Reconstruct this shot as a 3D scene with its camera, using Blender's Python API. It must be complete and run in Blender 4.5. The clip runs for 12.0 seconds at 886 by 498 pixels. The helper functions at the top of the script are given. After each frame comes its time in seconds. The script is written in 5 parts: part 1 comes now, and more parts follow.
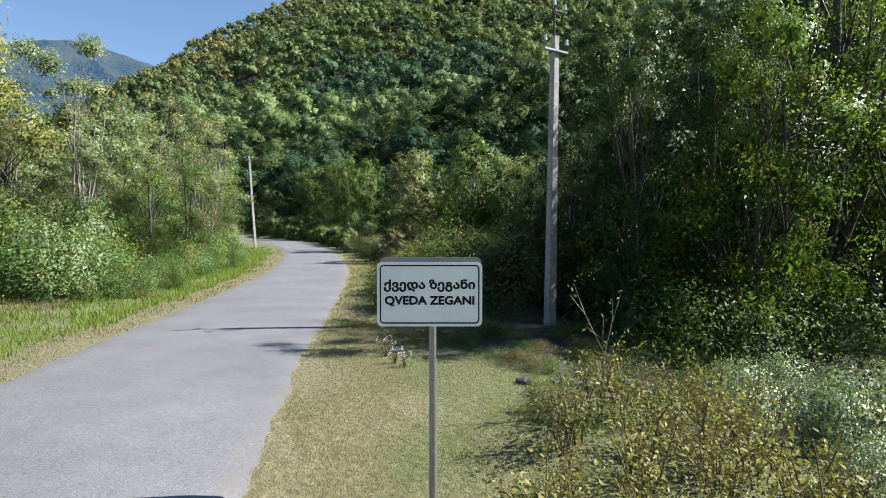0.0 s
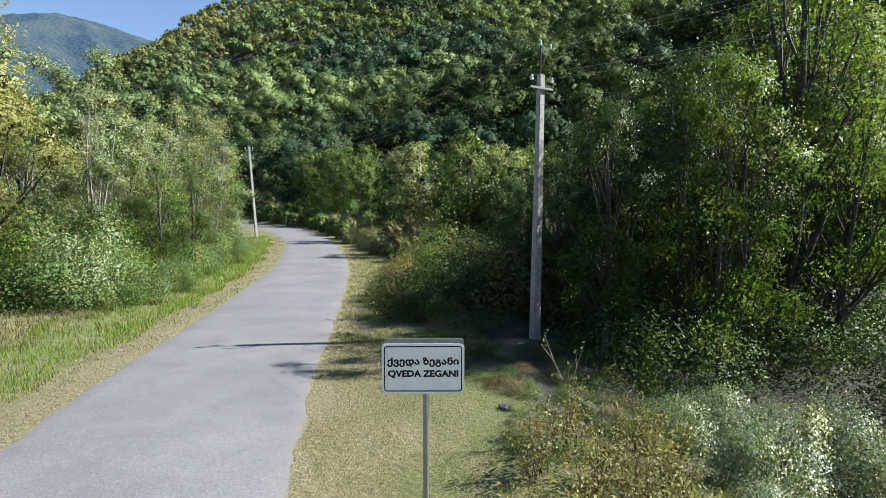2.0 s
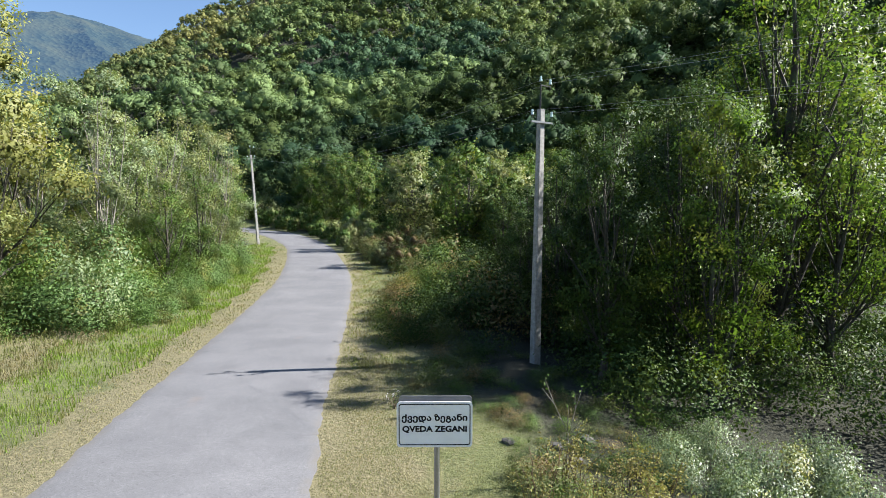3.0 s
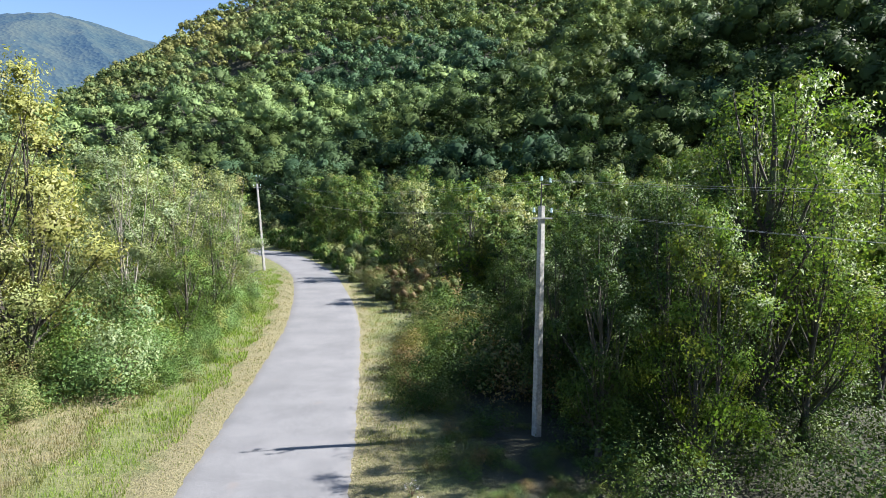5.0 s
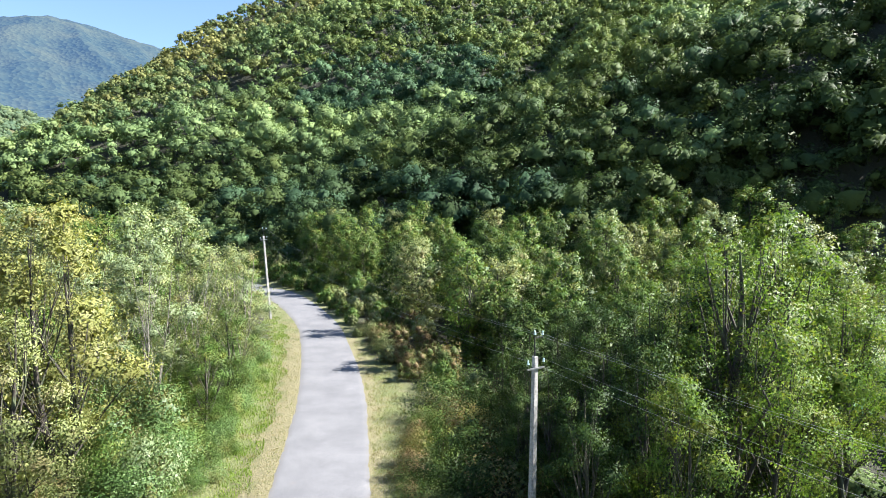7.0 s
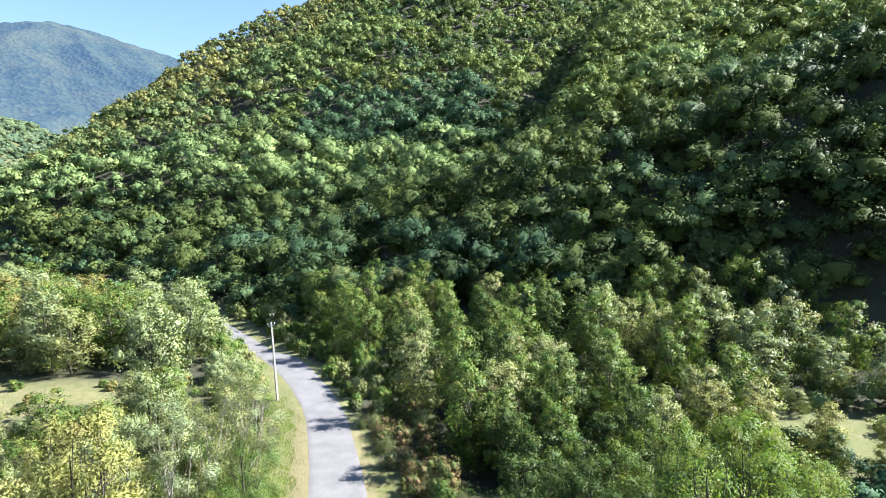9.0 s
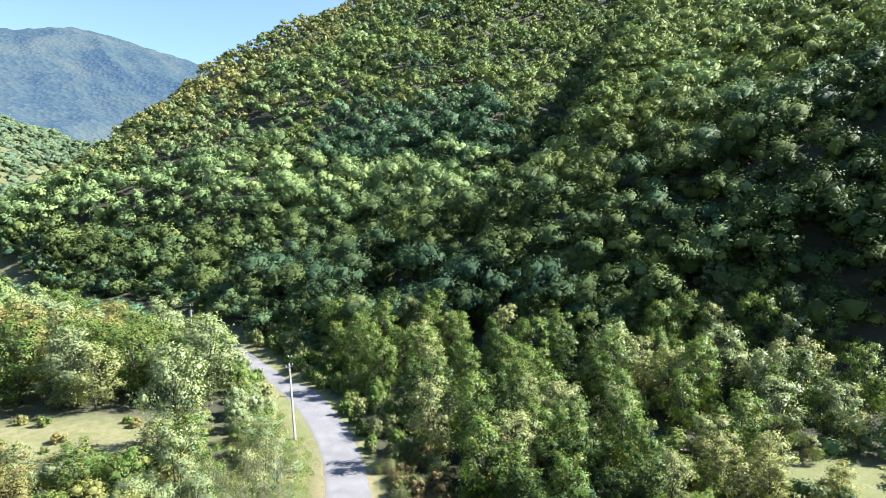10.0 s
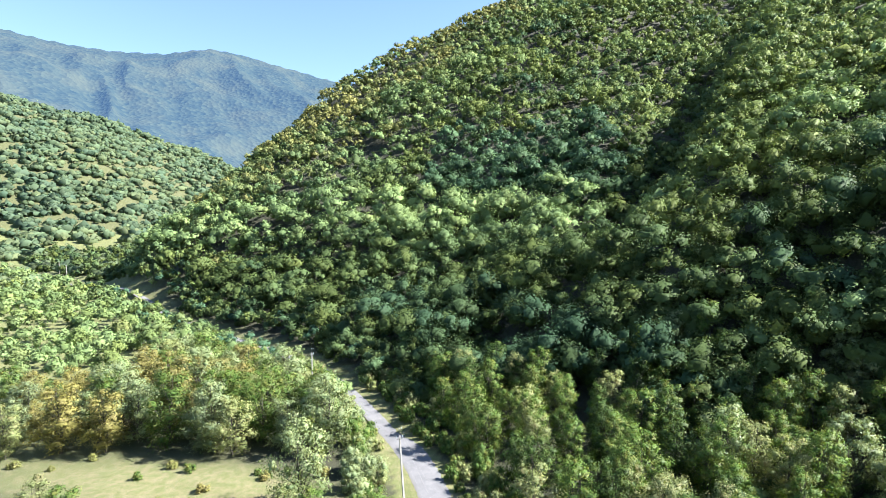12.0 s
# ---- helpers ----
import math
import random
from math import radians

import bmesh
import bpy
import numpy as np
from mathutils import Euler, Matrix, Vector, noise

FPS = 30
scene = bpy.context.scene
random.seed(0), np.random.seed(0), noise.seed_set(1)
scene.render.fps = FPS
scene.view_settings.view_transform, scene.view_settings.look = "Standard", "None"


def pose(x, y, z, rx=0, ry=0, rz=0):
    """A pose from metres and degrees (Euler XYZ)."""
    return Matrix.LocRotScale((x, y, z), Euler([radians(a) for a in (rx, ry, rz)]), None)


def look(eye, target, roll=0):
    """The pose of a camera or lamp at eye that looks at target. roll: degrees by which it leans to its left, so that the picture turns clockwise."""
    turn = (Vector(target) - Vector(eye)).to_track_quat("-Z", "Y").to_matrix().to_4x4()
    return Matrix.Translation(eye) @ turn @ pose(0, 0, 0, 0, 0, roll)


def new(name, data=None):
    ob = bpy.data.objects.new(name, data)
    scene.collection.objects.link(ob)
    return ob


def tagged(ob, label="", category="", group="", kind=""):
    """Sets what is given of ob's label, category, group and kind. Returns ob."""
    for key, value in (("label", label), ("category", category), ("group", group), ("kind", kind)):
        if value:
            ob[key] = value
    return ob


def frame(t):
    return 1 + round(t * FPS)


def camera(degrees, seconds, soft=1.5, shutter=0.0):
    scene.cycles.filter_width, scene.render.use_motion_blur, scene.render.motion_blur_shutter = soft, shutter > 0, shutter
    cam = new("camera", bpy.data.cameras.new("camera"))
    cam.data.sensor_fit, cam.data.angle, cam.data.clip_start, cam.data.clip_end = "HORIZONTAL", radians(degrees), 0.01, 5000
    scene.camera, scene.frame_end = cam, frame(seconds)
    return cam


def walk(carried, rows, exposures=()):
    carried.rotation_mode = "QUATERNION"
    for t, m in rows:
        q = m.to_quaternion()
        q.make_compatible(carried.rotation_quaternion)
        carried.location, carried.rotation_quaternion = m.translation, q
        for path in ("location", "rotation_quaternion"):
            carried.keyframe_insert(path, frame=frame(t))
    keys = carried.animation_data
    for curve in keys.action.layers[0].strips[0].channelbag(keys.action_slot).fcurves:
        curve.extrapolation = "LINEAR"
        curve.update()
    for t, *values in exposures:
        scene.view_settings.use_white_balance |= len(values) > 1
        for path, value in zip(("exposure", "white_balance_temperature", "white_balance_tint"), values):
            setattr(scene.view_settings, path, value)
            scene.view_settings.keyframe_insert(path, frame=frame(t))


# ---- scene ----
import collections
import functools

cam = camera(74.2, 12.0, soft=0.5)
METRES, EYE, TILT, LEAN, TURN = 38.0, 2.55, -2.0, 0.0, 0.0
ROWS = [
    (0.0, 0.0, 0.0, 0.0, 0.0, 0.0, -0.0),
    (0.5, 0.0019, -0.0116, 0.0072, -0.07, -0.62, -0.02),
    (1.0, 0.0032, -0.0223, 0.0159, -0.14, -1.23, -0.02),
    (1.5, 0.0032, -0.0314, 0.025, -0.17, -1.77, -0.02),
    (2.0, 0.0023, -0.0395, 0.035, -0.23, -2.29, 0.0),
    (2.5, 0.001, -0.0475, 0.0465, -0.31, -2.44, 0.02),
    (3.0, -0.0017, -0.0553, 0.0593, -0.36, -2.42, 0.02),
    (5.0, -0.012, -0.0967, 0.1345, -0.57, -2.36, 0.07),
    (5.5, -0.0134, -0.111, 0.1604, -0.62, -2.33, 0.11),
    (6.0, -0.0153, -0.1257, 0.1912, -0.68, -2.3, 0.13),
    (6.5, -0.0174, -0.1409, 0.2293, -0.76, -2.25, 0.15),
    (7.0, -0.0193, -0.1562, 0.2797, -0.82, -2.21, 0.15),
    (9.0, -0.0178, -0.2221, 0.5396, -0.77, -1.97, 0.23),
    (9.5, -0.0165, -0.2363, 0.6071, -0.75, -1.91, 0.22),
    (10.0, -0.0161, -0.2495, 0.6739, 0.67, -1.83, 0.19),
    (10.5, -0.0146, -0.2638, 0.7401, 2.94, -1.75, 0.13),
    (11.0, -0.0131, -0.2766, 0.805, 5.6, -1.66, 0.05),
    (11.5, -0.0101, -0.2926, 0.8702, 8.53, -1.59, -0.05),
    (12.0, -0.0043, -0.3072, 0.9351, 11.17, -1.5, -0.13),
]
walk(cam, [(t, pose(0, 0, EYE, TILT, LEAN, TURN) @ pose(METRES * x, METRES * y, METRES * z, 90 + pitch, roll, yaw)) for t, x, y, z, yaw, pitch, roll in ROWS],
     exposures=[(0.0, 1.5, 6200, 12), (3.0, 1.61, 6200, 12), (5.5, 1.96, 6200, 12), (7.0, 2.15, 6200, 12), (9.0, 2.28, 6200, 12), (12.0, 2.3, 6200, 12)])

# ---- sky and sun ----
SUN_ELEVATION, SUN_AZIMUTH = radians(41.5), radians(80.6)  # azimuth from +y towards +x
SUN_WAY = Vector((math.sin(SUN_AZIMUTH) * math.cos(SUN_ELEVATION), math.cos(SUN_AZIMUTH) * math.cos(SUN_ELEVATION), math.sin(SUN_ELEVATION)))
world = bpy.data.worlds.new("world")
scene.world = world
world.use_nodes = True
wt = world.node_tree
sky = wt.nodes.new("ShaderNodeTexSky")
sky.sky_type = "NISHITA"
sky.sun_disc = False
sky.sun_elevation, sky.sun_rotation = SUN_ELEVATION, SUN_AZIMUTH
sky.air_density, sky.dust_density, sky.ozone_density = 1.0, 0.25, 3.0
wt.links.new(sky.outputs[0], wt.nodes["Background"].inputs[0])
wt.nodes["Background"].inputs[1].default_value = 0.06
sun_data = bpy.data.lights.new("sun", "SUN")
sun_data.energy, sun_data.angle, sun_data.color = 5.0, radians(0.55), (1.0, 0.95, 0.88)
sun = new("sun", sun_data)
sun.matrix_world = look(SUN_WAY * 300, (0, 0, 0))


# ---- materials ----
def material(name):
    m = bpy.data.materials.new(name)
    m.use_nodes = True
    return m, m.node_tree, m.node_tree.nodes["Principled BSDF"]


def node(tree, kind, **values):
    n = tree.nodes.new(kind)
    for key, value in values.items():
        if key in n.inputs:
            n.inputs[key].default_value = value
    return n


def mix(tree, factor, a, b, blend="MIX"):
    n = tree.nodes.new("ShaderNodeMix")
    n.data_type, n.blend_type = "RGBA", blend
    for socket, value in ((n.inputs[0], factor), (n.inputs[6], a), (n.inputs[7], b)):
        if isinstance(value, (int, float)):
            socket.default_value = value
        elif isinstance(value, tuple):
            socket.default_value = (*value[:3], 1)
        else:
            tree.links.new(value, socket)
    return n.outputs[2]


def noise_out(tree, scale, detail=4.0, rough=0.55, coords=None, low=0.35, high=0.65):
    n = node(tree, "ShaderNodeTexNoise", Scale=scale, Detail=detail, Roughness=rough)
    if coords is None:
        coords = tree.nodes.new("ShaderNodeNewGeometry").outputs["Position"]
    tree.links.new(coords, n.inputs["Vector"])
    r = tree.nodes.new("ShaderNodeMapRange")
    r.inputs[1].default_value, r.inputs[2].default_value = low, high
    tree.links.new(n.outputs[0], r.inputs[0])
    return r.outputs[0]


def bump(tree, bsdf, height, strength=0.4, distance=0.02):
    b = node(tree, "ShaderNodeBump", Strength=strength, Distance=distance)
    tree.links.new(height, b.inputs["Height"])
    tree.links.new(b.outputs[0], bsdf.inputs["Normal"])


def attribute(tree, name):
    a = tree.nodes.new("ShaderNodeAttribute")
    a.attribute_name = name
    return a.outputs["Fac"]


def leaf_material(name, dark, light, odd, odd_share=0.12, see_through=0.27, gloss=0.48, by_object=0.6, shine=0.14):
    """Leaves: colour varies by leaf, by plant and in patches; light passes through them."""
    m, t, b = material(name)
    geo = t.nodes.new("ShaderNodeNewGeometry")
    info = t.nodes.new("ShaderNodeObjectInfo")
    col = mix(t, geo.outputs["Random Per Island"], dark, light)
    tone = mix(t, by_object, (1, 1, 1), mix(t, info.outputs["Random"], tuple(0.72 * c for c in (1.0, 1.0, 1.0)), (1.25, 1.2, 1.0)))
    col = mix(t, 1.0, col, tone, "MULTIPLY")
    patch = noise_out(t, 0.9, 3, coords=geo.outputs["Position"], low=0.62 - odd_share, high=0.74 - odd_share)
    col = mix(t, patch, col, mix(t, geo.outputs["Random Per Island"], tuple(0.6 * c for c in odd), odd))
    t.links.new(col, b.inputs["Base Color"])
    b.inputs["Roughness"].default_value = gloss
    b.inputs["Specular IOR Level"].default_value = shine
    tr = node(t, "ShaderNodeBsdfTranslucent")
    t.links.new(mix(t, 1.0, col, (1.3, 1.35, 0.6), "MULTIPLY"), tr.inputs[0])
    ms = node(t, "ShaderNodeMixShader")
    ms.inputs[0].default_value = see_through
    t.links.new(b.outputs[0], ms.inputs[1])
    t.links.new(tr.outputs[0], ms.inputs[2])
    t.links.new(ms.outputs[0], t.nodes["Material Output"].inputs[0])
    return m


def woods_material(name, teal, green, pale, yellow, see_through=0.16, low=0.42, high=1.4):
    """Far woods: the 'tint' attribute tells each tree's kind, 0 blue-green, 0.2 green, 0.5 pale, 1 yellow-brown."""
    m, t, b = material(name)
    geo = t.nodes.new("ShaderNodeNewGeometry")
    tint = attribute(t, "tint")
    ramp = t.nodes.new("ShaderNodeValToRGB")
    e = ramp.color_ramp.elements
    e[0].position, e[0].color = 0.0, (*teal, 1)
    e[1].position, e[1].color = 0.85, (*yellow, 1)
    for place, colour in ((0.2, green), (0.45, pale)):
        e.new(place).color = (*colour, 1)
    t.links.new(tint, ramp.inputs[0])
    col = mix(t, geo.outputs["Random Per Island"], (0.82, 0.84, 0.82), (1.15, 1.13, 1.1))
    col = mix(t, 1.0, ramp.outputs[0], col, "MULTIPLY")
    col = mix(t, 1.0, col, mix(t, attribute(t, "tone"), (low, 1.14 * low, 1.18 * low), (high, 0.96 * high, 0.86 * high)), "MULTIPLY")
    t.links.new(col, b.inputs["Base Color"])
    b.inputs["Roughness"].default_value = 0.55
    b.inputs["Specular IOR Level"].default_value = 0.04
    tr = node(t, "ShaderNodeBsdfTranslucent")
    t.links.new(mix(t, 1.0, col, (1.1, 1.2, 0.85), "MULTIPLY"), tr.inputs[0])
    ms = node(t, "ShaderNodeMixShader")
    ms.inputs[0].default_value = see_through
    t.links.new(b.outputs[0], ms.inputs[1])
    t.links.new(tr.outputs[0], ms.inputs[2])
    t.links.new(ms.outputs[0], t.nodes["Material Output"].inputs[0])
    return m


LEAF_GREEN = leaf_material("leaf_green", (0.0348, 0.0766, 0.0174), (0.117, 0.191, 0.0452), (0.188, 0.208, 0.0555))
# alder leaf with the wood's shade put into its colour
LEAF_ALDER_SHADE = leaf_material("leaf_alder_shade", (0.0145, 0.034, 0.0105), (0.060, 0.108, 0.026), (0.092, 0.132, 0.028), see_through=0.16, gloss=0.5, shine=0.12)
# the same leaf brightened, as where the sun reaches the wood
LEAF_ALDER_LIT = leaf_material("leaf_alder_lit", (0.042, 0.088, 0.018), (0.128, 0.205, 0.044), (0.17, 0.20, 0.045), see_through=0.4, gloss=0.5, shine=0.12)
LEAF_YELLOW = leaf_material("leaf_yellow", (0.131, 0.148, 0.0478), (0.244, 0.257, 0.0957), (0.244, 0.226, 0.087), 0.08)
LEAF_GREY = leaf_material("leaf_grey", (0.11, 0.162, 0.0767), (0.256, 0.316, 0.179), (0.238, 0.269, 0.11), gloss=0.38)
LEAF_OLIVE = leaf_material("leaf_olive", (0.124, 0.157, 0.0694), (0.248, 0.283, 0.122), (0.261, 0.235, 0.113), 0.08)
LEAF_RUST = leaf_material("leaf_rust", (0.098, 0.074, 0.040), (0.222, 0.160, 0.080), (0.117, 0.157, 0.047), 0.18)
LEAF_BRAMBLE = leaf_material("leaf_bramble", (0.0412, 0.0914, 0.0274), (0.137, 0.215, 0.0777), (0.174, 0.174, 0.0412), 0.06, gloss=0.42, shine=0.16)
# glossy bramble leaf, its colour paled to stand for the sun's glint
LEAF_GLINT = leaf_material("leaf_glint", (0.0509, 0.0914, 0.0407), (0.217, 0.278, 0.177), (0.244, 0.244, 0.0679), 0.03, see_through=0.25, gloss=0.38, shine=0.32)
LEAF_WEED = leaf_material("leaf_weed", (0.131, 0.131, 0.0372), (0.274, 0.254, 0.0931), (0.249, 0.217, 0.0806), 0.12)
GRASS_GREEN = leaf_material("grass_green", (0.0905, 0.157, 0.0209), (0.188, 0.275, 0.0487), (0.237, 0.23, 0.0905), 0.1, 0.4, 0.5)
GRASS_MIXED = leaf_material("grass_mixed", (0.106, 0.129, 0.0397), (0.218, 0.238, 0.086), (0.264, 0.228, 0.112), 0.16, 0.35, 0.6)
GRASS_DRY = leaf_material("grass_dry", (0.158, 0.139, 0.0661), (0.298, 0.261, 0.142), (0.165, 0.185, 0.0595), 0.2, 0.3, 0.6)
WOODS = woods_material("woods_leaves", (0.0592, 0.117, 0.0731), (0.105, 0.131, 0.040), (0.126, 0.187, 0.0853), (0.158, 0.160, 0.062), 0.22, 0.55, 1.5)
# paler, flatter leaf colours that mimic haze over the far slope
WOODS_FAR_HAZY = woods_material("hazy_far_woods_leaves", (0.088, 0.130, 0.092), (0.108, 0.150, 0.094), (0.138, 0.178, 0.10), (0.16, 0.175, 0.105), 0.4, 0.88, 1.12)


def bark_material(name, dark, light):
    m, t, b = material(name)
    geo = t.nodes.new("ShaderNodeNewGeometry")
    mp = node(t, "ShaderNodeMapping")
    mp.inputs["Scale"].default_value = (14, 14, 2.5)
    t.links.new(geo.outputs["Position"], mp.inputs[0])
    n = noise_out(t, 1.2, 6, coords=mp.outputs[0])
    col = mix(t, n, dark, light)
    col = mix(t, noise_out(t, 1.4, 3, low=0.5, high=0.7), col, (0.07, 0.09, 0.04))
    t.links.new(col, b.inputs["Base Color"])
    b.inputs["Roughness"].default_value = 0.9
    bump(t, b, n, 0.8, 0.03)
    return m


BARK = bark_material("bark_dark", (0.0228, 0.0195, 0.0156), (0.0715, 0.0618, 0.0488))
BARK_PALE = bark_material("bark_pale", (0.139, 0.126, 0.104), (0.313, 0.287, 0.244))
STEM = bark_material("stem_brown", (0.06, 0.035, 0.02), (0.16, 0.10, 0.06))


def ground_material():
    m, t, b = material("ground_earth_and_grass")
    fine = noise_out(t, 9.0, 6, 0.7)
    mid = noise_out(t, 0.8, 5, 0.6)
    grass = mix(t, fine, (0.0727, 0.0896, 0.0264), (0.139, 0.152, 0.0496))
    dry = mix(t, fine, (0.112, 0.103, 0.0463), (0.224, 0.198, 0.103))
    # leaf litter, its colour darkened further for the shade under the trees
    shaded_litter = mix(t, fine, (0.0122, 0.0148, 0.00696), (0.0365, 0.0374, 0.0174))
    patchy = node(t, "ShaderNodeMath")
    patchy.operation = "MULTIPLY_ADD"
    t.links.new(mid, patchy.inputs[0])
    patchy.inputs[1].default_value = 0.7
    t.links.new(attribute(t, "dry"), patchy.inputs[2])
    half = node(t, "ShaderNodeMapRange")
    half.inputs[1].default_value, half.inputs[2].default_value = 0.35, 1.0
    t.links.new(patchy.outputs[0], half.inputs[0])
    col = mix(t, half.outputs[0], grass, dry)
    col = mix(t, attribute(t, "shaded_litter"), col, shaded_litter)
    stones = noise_out(t, 34.0, 2, 0.5, low=0.68, high=0.72)
    col = mix(t, stones, col, (0.218, 0.205, 0.178))
    t.links.new(col, b.inputs["Base Color"])
    b.inputs["Roughness"].default_value = 0.95
    bump(t, b, fine, 0.7, 0.06)
    return m


def road_material():
    m, t, b = material("worn_pale_asphalt")
    vor = node(t, "ShaderNodeTexVoronoi", Scale=60.0)
    geo = t.nodes.new("ShaderNodeNewGeometry")
    t.links.new(geo.outputs["Position"], vor.inputs["Vector"])
    grit = mix(t, vor.outputs["Color"], (0.0529, 0.0549, 0.0575), (0.218, 0.222, 0.224))
    col = mix(t, noise_out(t, 11.0, 4, 0.75), grit, (0.129, 0.131, 0.134))
    patch = noise_out(t, 0.45, 5, 0.6)
    col = mix(t, patch, mix(t, 1.0, col, (0.82, 0.81, 0.82), "MULTIPLY"), mix(t, 1.0, col, (1.1, 1.08, 1.08), "MULTIPLY"))
    # smooth wheel paths, a touch paler; the middle and the edges stay dustier
    across = attribute(t, "across")
    wave = node(t, "ShaderNodeMath")
    wave.operation = "PINGPONG"
    wave.inputs[1].default_value = 0.5
    t.links.new(across, wave.inputs[0])
    wheel = node(t, "ShaderNodeMapRange")
    wheel.inputs[1].default_value, wheel.inputs[2].default_value = 0.01, 0.06
    t.links.new(wave.outputs[0], wheel.inputs[0])
    col = mix(t, wheel.outputs[0], mix(t, noise_out(t, 3.0, 5), col, (0.132, 0.123, 0.109)), col)
    # rusty stain and dark seams
    col = mix(t, noise_out(t, 0.7, 2, low=0.68, high=0.9), col, (0.152, 0.125, 0.109))
    crack = node(t, "ShaderNodeTexVoronoi", Scale=0.55)
    crack.feature = "DISTANCE_TO_EDGE"
    wob = node(t, "ShaderNodeTexNoise", Scale=2.2, Detail=6.0)
    t.links.new(geo.outputs["Position"], wob.inputs["Vector"])
    add = t.nodes.new("ShaderNodeVectorMath")
    t.links.new(geo.outputs["Position"], add.inputs[0])
    t.links.new(wob.outputs["Color"], add.inputs[1])
    t.links.new(add.outputs[0], crack.inputs["Vector"])
    line = node(t, "ShaderNodeMapRange")
    line.inputs[1].default_value, line.inputs[2].default_value = 0.004, 0.014
    line.inputs[3].default_value, line.inputs[4].default_value = 0.12, 0.0
    t.links.new(crack.outputs["Distance"], line.inputs[0])
    col = mix(t, line.outputs[0], col, (0.0793, 0.076, 0.076))
    t.links.new(col, b.inputs["Base Color"])
    b.inputs["Roughness"].default_value = 0.85
    bump(t, b, vor.outputs["Distance"], 0.25, 0.006)
    return m


def plain_material(name, colour, rough=0.5, metal=0.0, spots=0.15, scale=12.0):
    m, t, b = material(name)
    n = noise_out(t, scale, 5, 0.6)
    n2 = noise_out(t, scale * 0.12, 3)
    col = mix(t, n, tuple(c * (1 - spots) for c in colour), tuple(min(1, c * (1 + spots)) for c in colour))
    col = mix(t, n2, mix(t, 1.0, col, (0.88, 0.87, 0.85), "MULTIPLY"), col)
    t.links.new(col, b.inputs["Base Color"])
    b.inputs["Roughness"].default_value, b.inputs["Metallic"].default_value = rough, metal
    bump(t, b, n, 0.15, 0.004)
    return m


GROUND, ROAD = ground_material(), road_material()
CONCRETE = plain_material("weathered_concrete", (0.33, 0.32, 0.30), 0.9, spots=0.25, scale=9)
STEEL = plain_material("galvanised_steel", (0.311, 0.318, 0.325), 0.42, 0.75, 0.1, 30)
IRON = plain_material("dark_iron", (0.05, 0.05, 0.05), 0.6, 0.4)
WHITE = plain_material("white_sign_face", (0.88, 0.88, 0.88), 0.28, 0, 0.03, 6)
BLACK = plain_material("black_sign_ink", (0.008, 0.008, 0.009), 0.9, 0, 0.05)
GREY_BACK = plain_material("grey_sign_back", (0.238, 0.244, 0.251), 0.5, 0.4, 0.08)
GLASS = plain_material("pale_insulator_glass", (0.558, 0.702, 0.702), 0.12, 0, 0.04)
WIRE = plain_material("aluminium_wire", (0.435, 0.435, 0.435), 0.5, 0.8)
STONE = plain_material("grey_stone", (0.0992, 0.0922, 0.0827), 0.9, spots=0.35, scale=8)


# ---- mesh helpers ----
def mesh_of(name, verts, faces, mat, smooth=False, extra=None, normals=None):
    """A mesh from numpy arrays; faces is a list of index arrays, each n x 3 or n x 4."""
    me = bpy.data.meshes.new(name)
    verts = np.asarray(verts, dtype=np.float32)
    faces = [np.asarray(f, dtype=np.int32) for f in faces if len(f)]
    me.vertices.add(len(verts))
    me.vertices.foreach_set("co", verts.ravel())
    loops = np.concatenate([f.ravel() for f in faces])
    sizes = np.concatenate([np.full(len(f), f.shape[1], dtype=np.int32) for f in faces])
    me.loops.add(len(loops))
    me.loops.foreach_set("vertex_index", loops)
    me.polygons.add(len(sizes))
    me.polygons.foreach_set("loop_start", np.concatenate([[0], np.cumsum(sizes)[:-1]]).astype(np.int32))
    if smooth:
        me.polygons.foreach_set("use_smooth", np.ones(len(sizes), dtype=bool))
    for key, values in (extra or {}).items():
        a = me.attributes.new(key, "FLOAT", "POINT")
        a.data.foreach_set("value", np.asarray(values, dtype=np.float32))
    if normals is not None:
        me.polygons.foreach_set("use_smooth", np.ones(len(sizes), dtype=bool))
        a = me.attributes.new("custom_normal", "FLOAT_VECTOR", "POINT")
        a.data.foreach_set("vector", np.asarray(normals, dtype=np.float32).ravel())
    me.update(calc_edges=True)
    me.materials.append(mat)
    return me


def part(name, bm, mat, parent, label=""):
    """A bmesh as one mesh object under a thing or a part."""
    me = bpy.data.meshes.new(name)
    bm.to_mesh(me)
    bm.free()
    me.materials.append(mat)
    ob = new(name, me)
    ob.parent = parent
    return tagged(ob, label)


def piece(name, me, parent=None):
    ob = new(name, me)
    ob.parent = parent
    return ob


def thing(name, label, category, m=None, group="", kind=""):
    ob = new(name)
    if m is not None:
        ob.matrix_world = m
    return tagged(ob, label, category, group, kind)


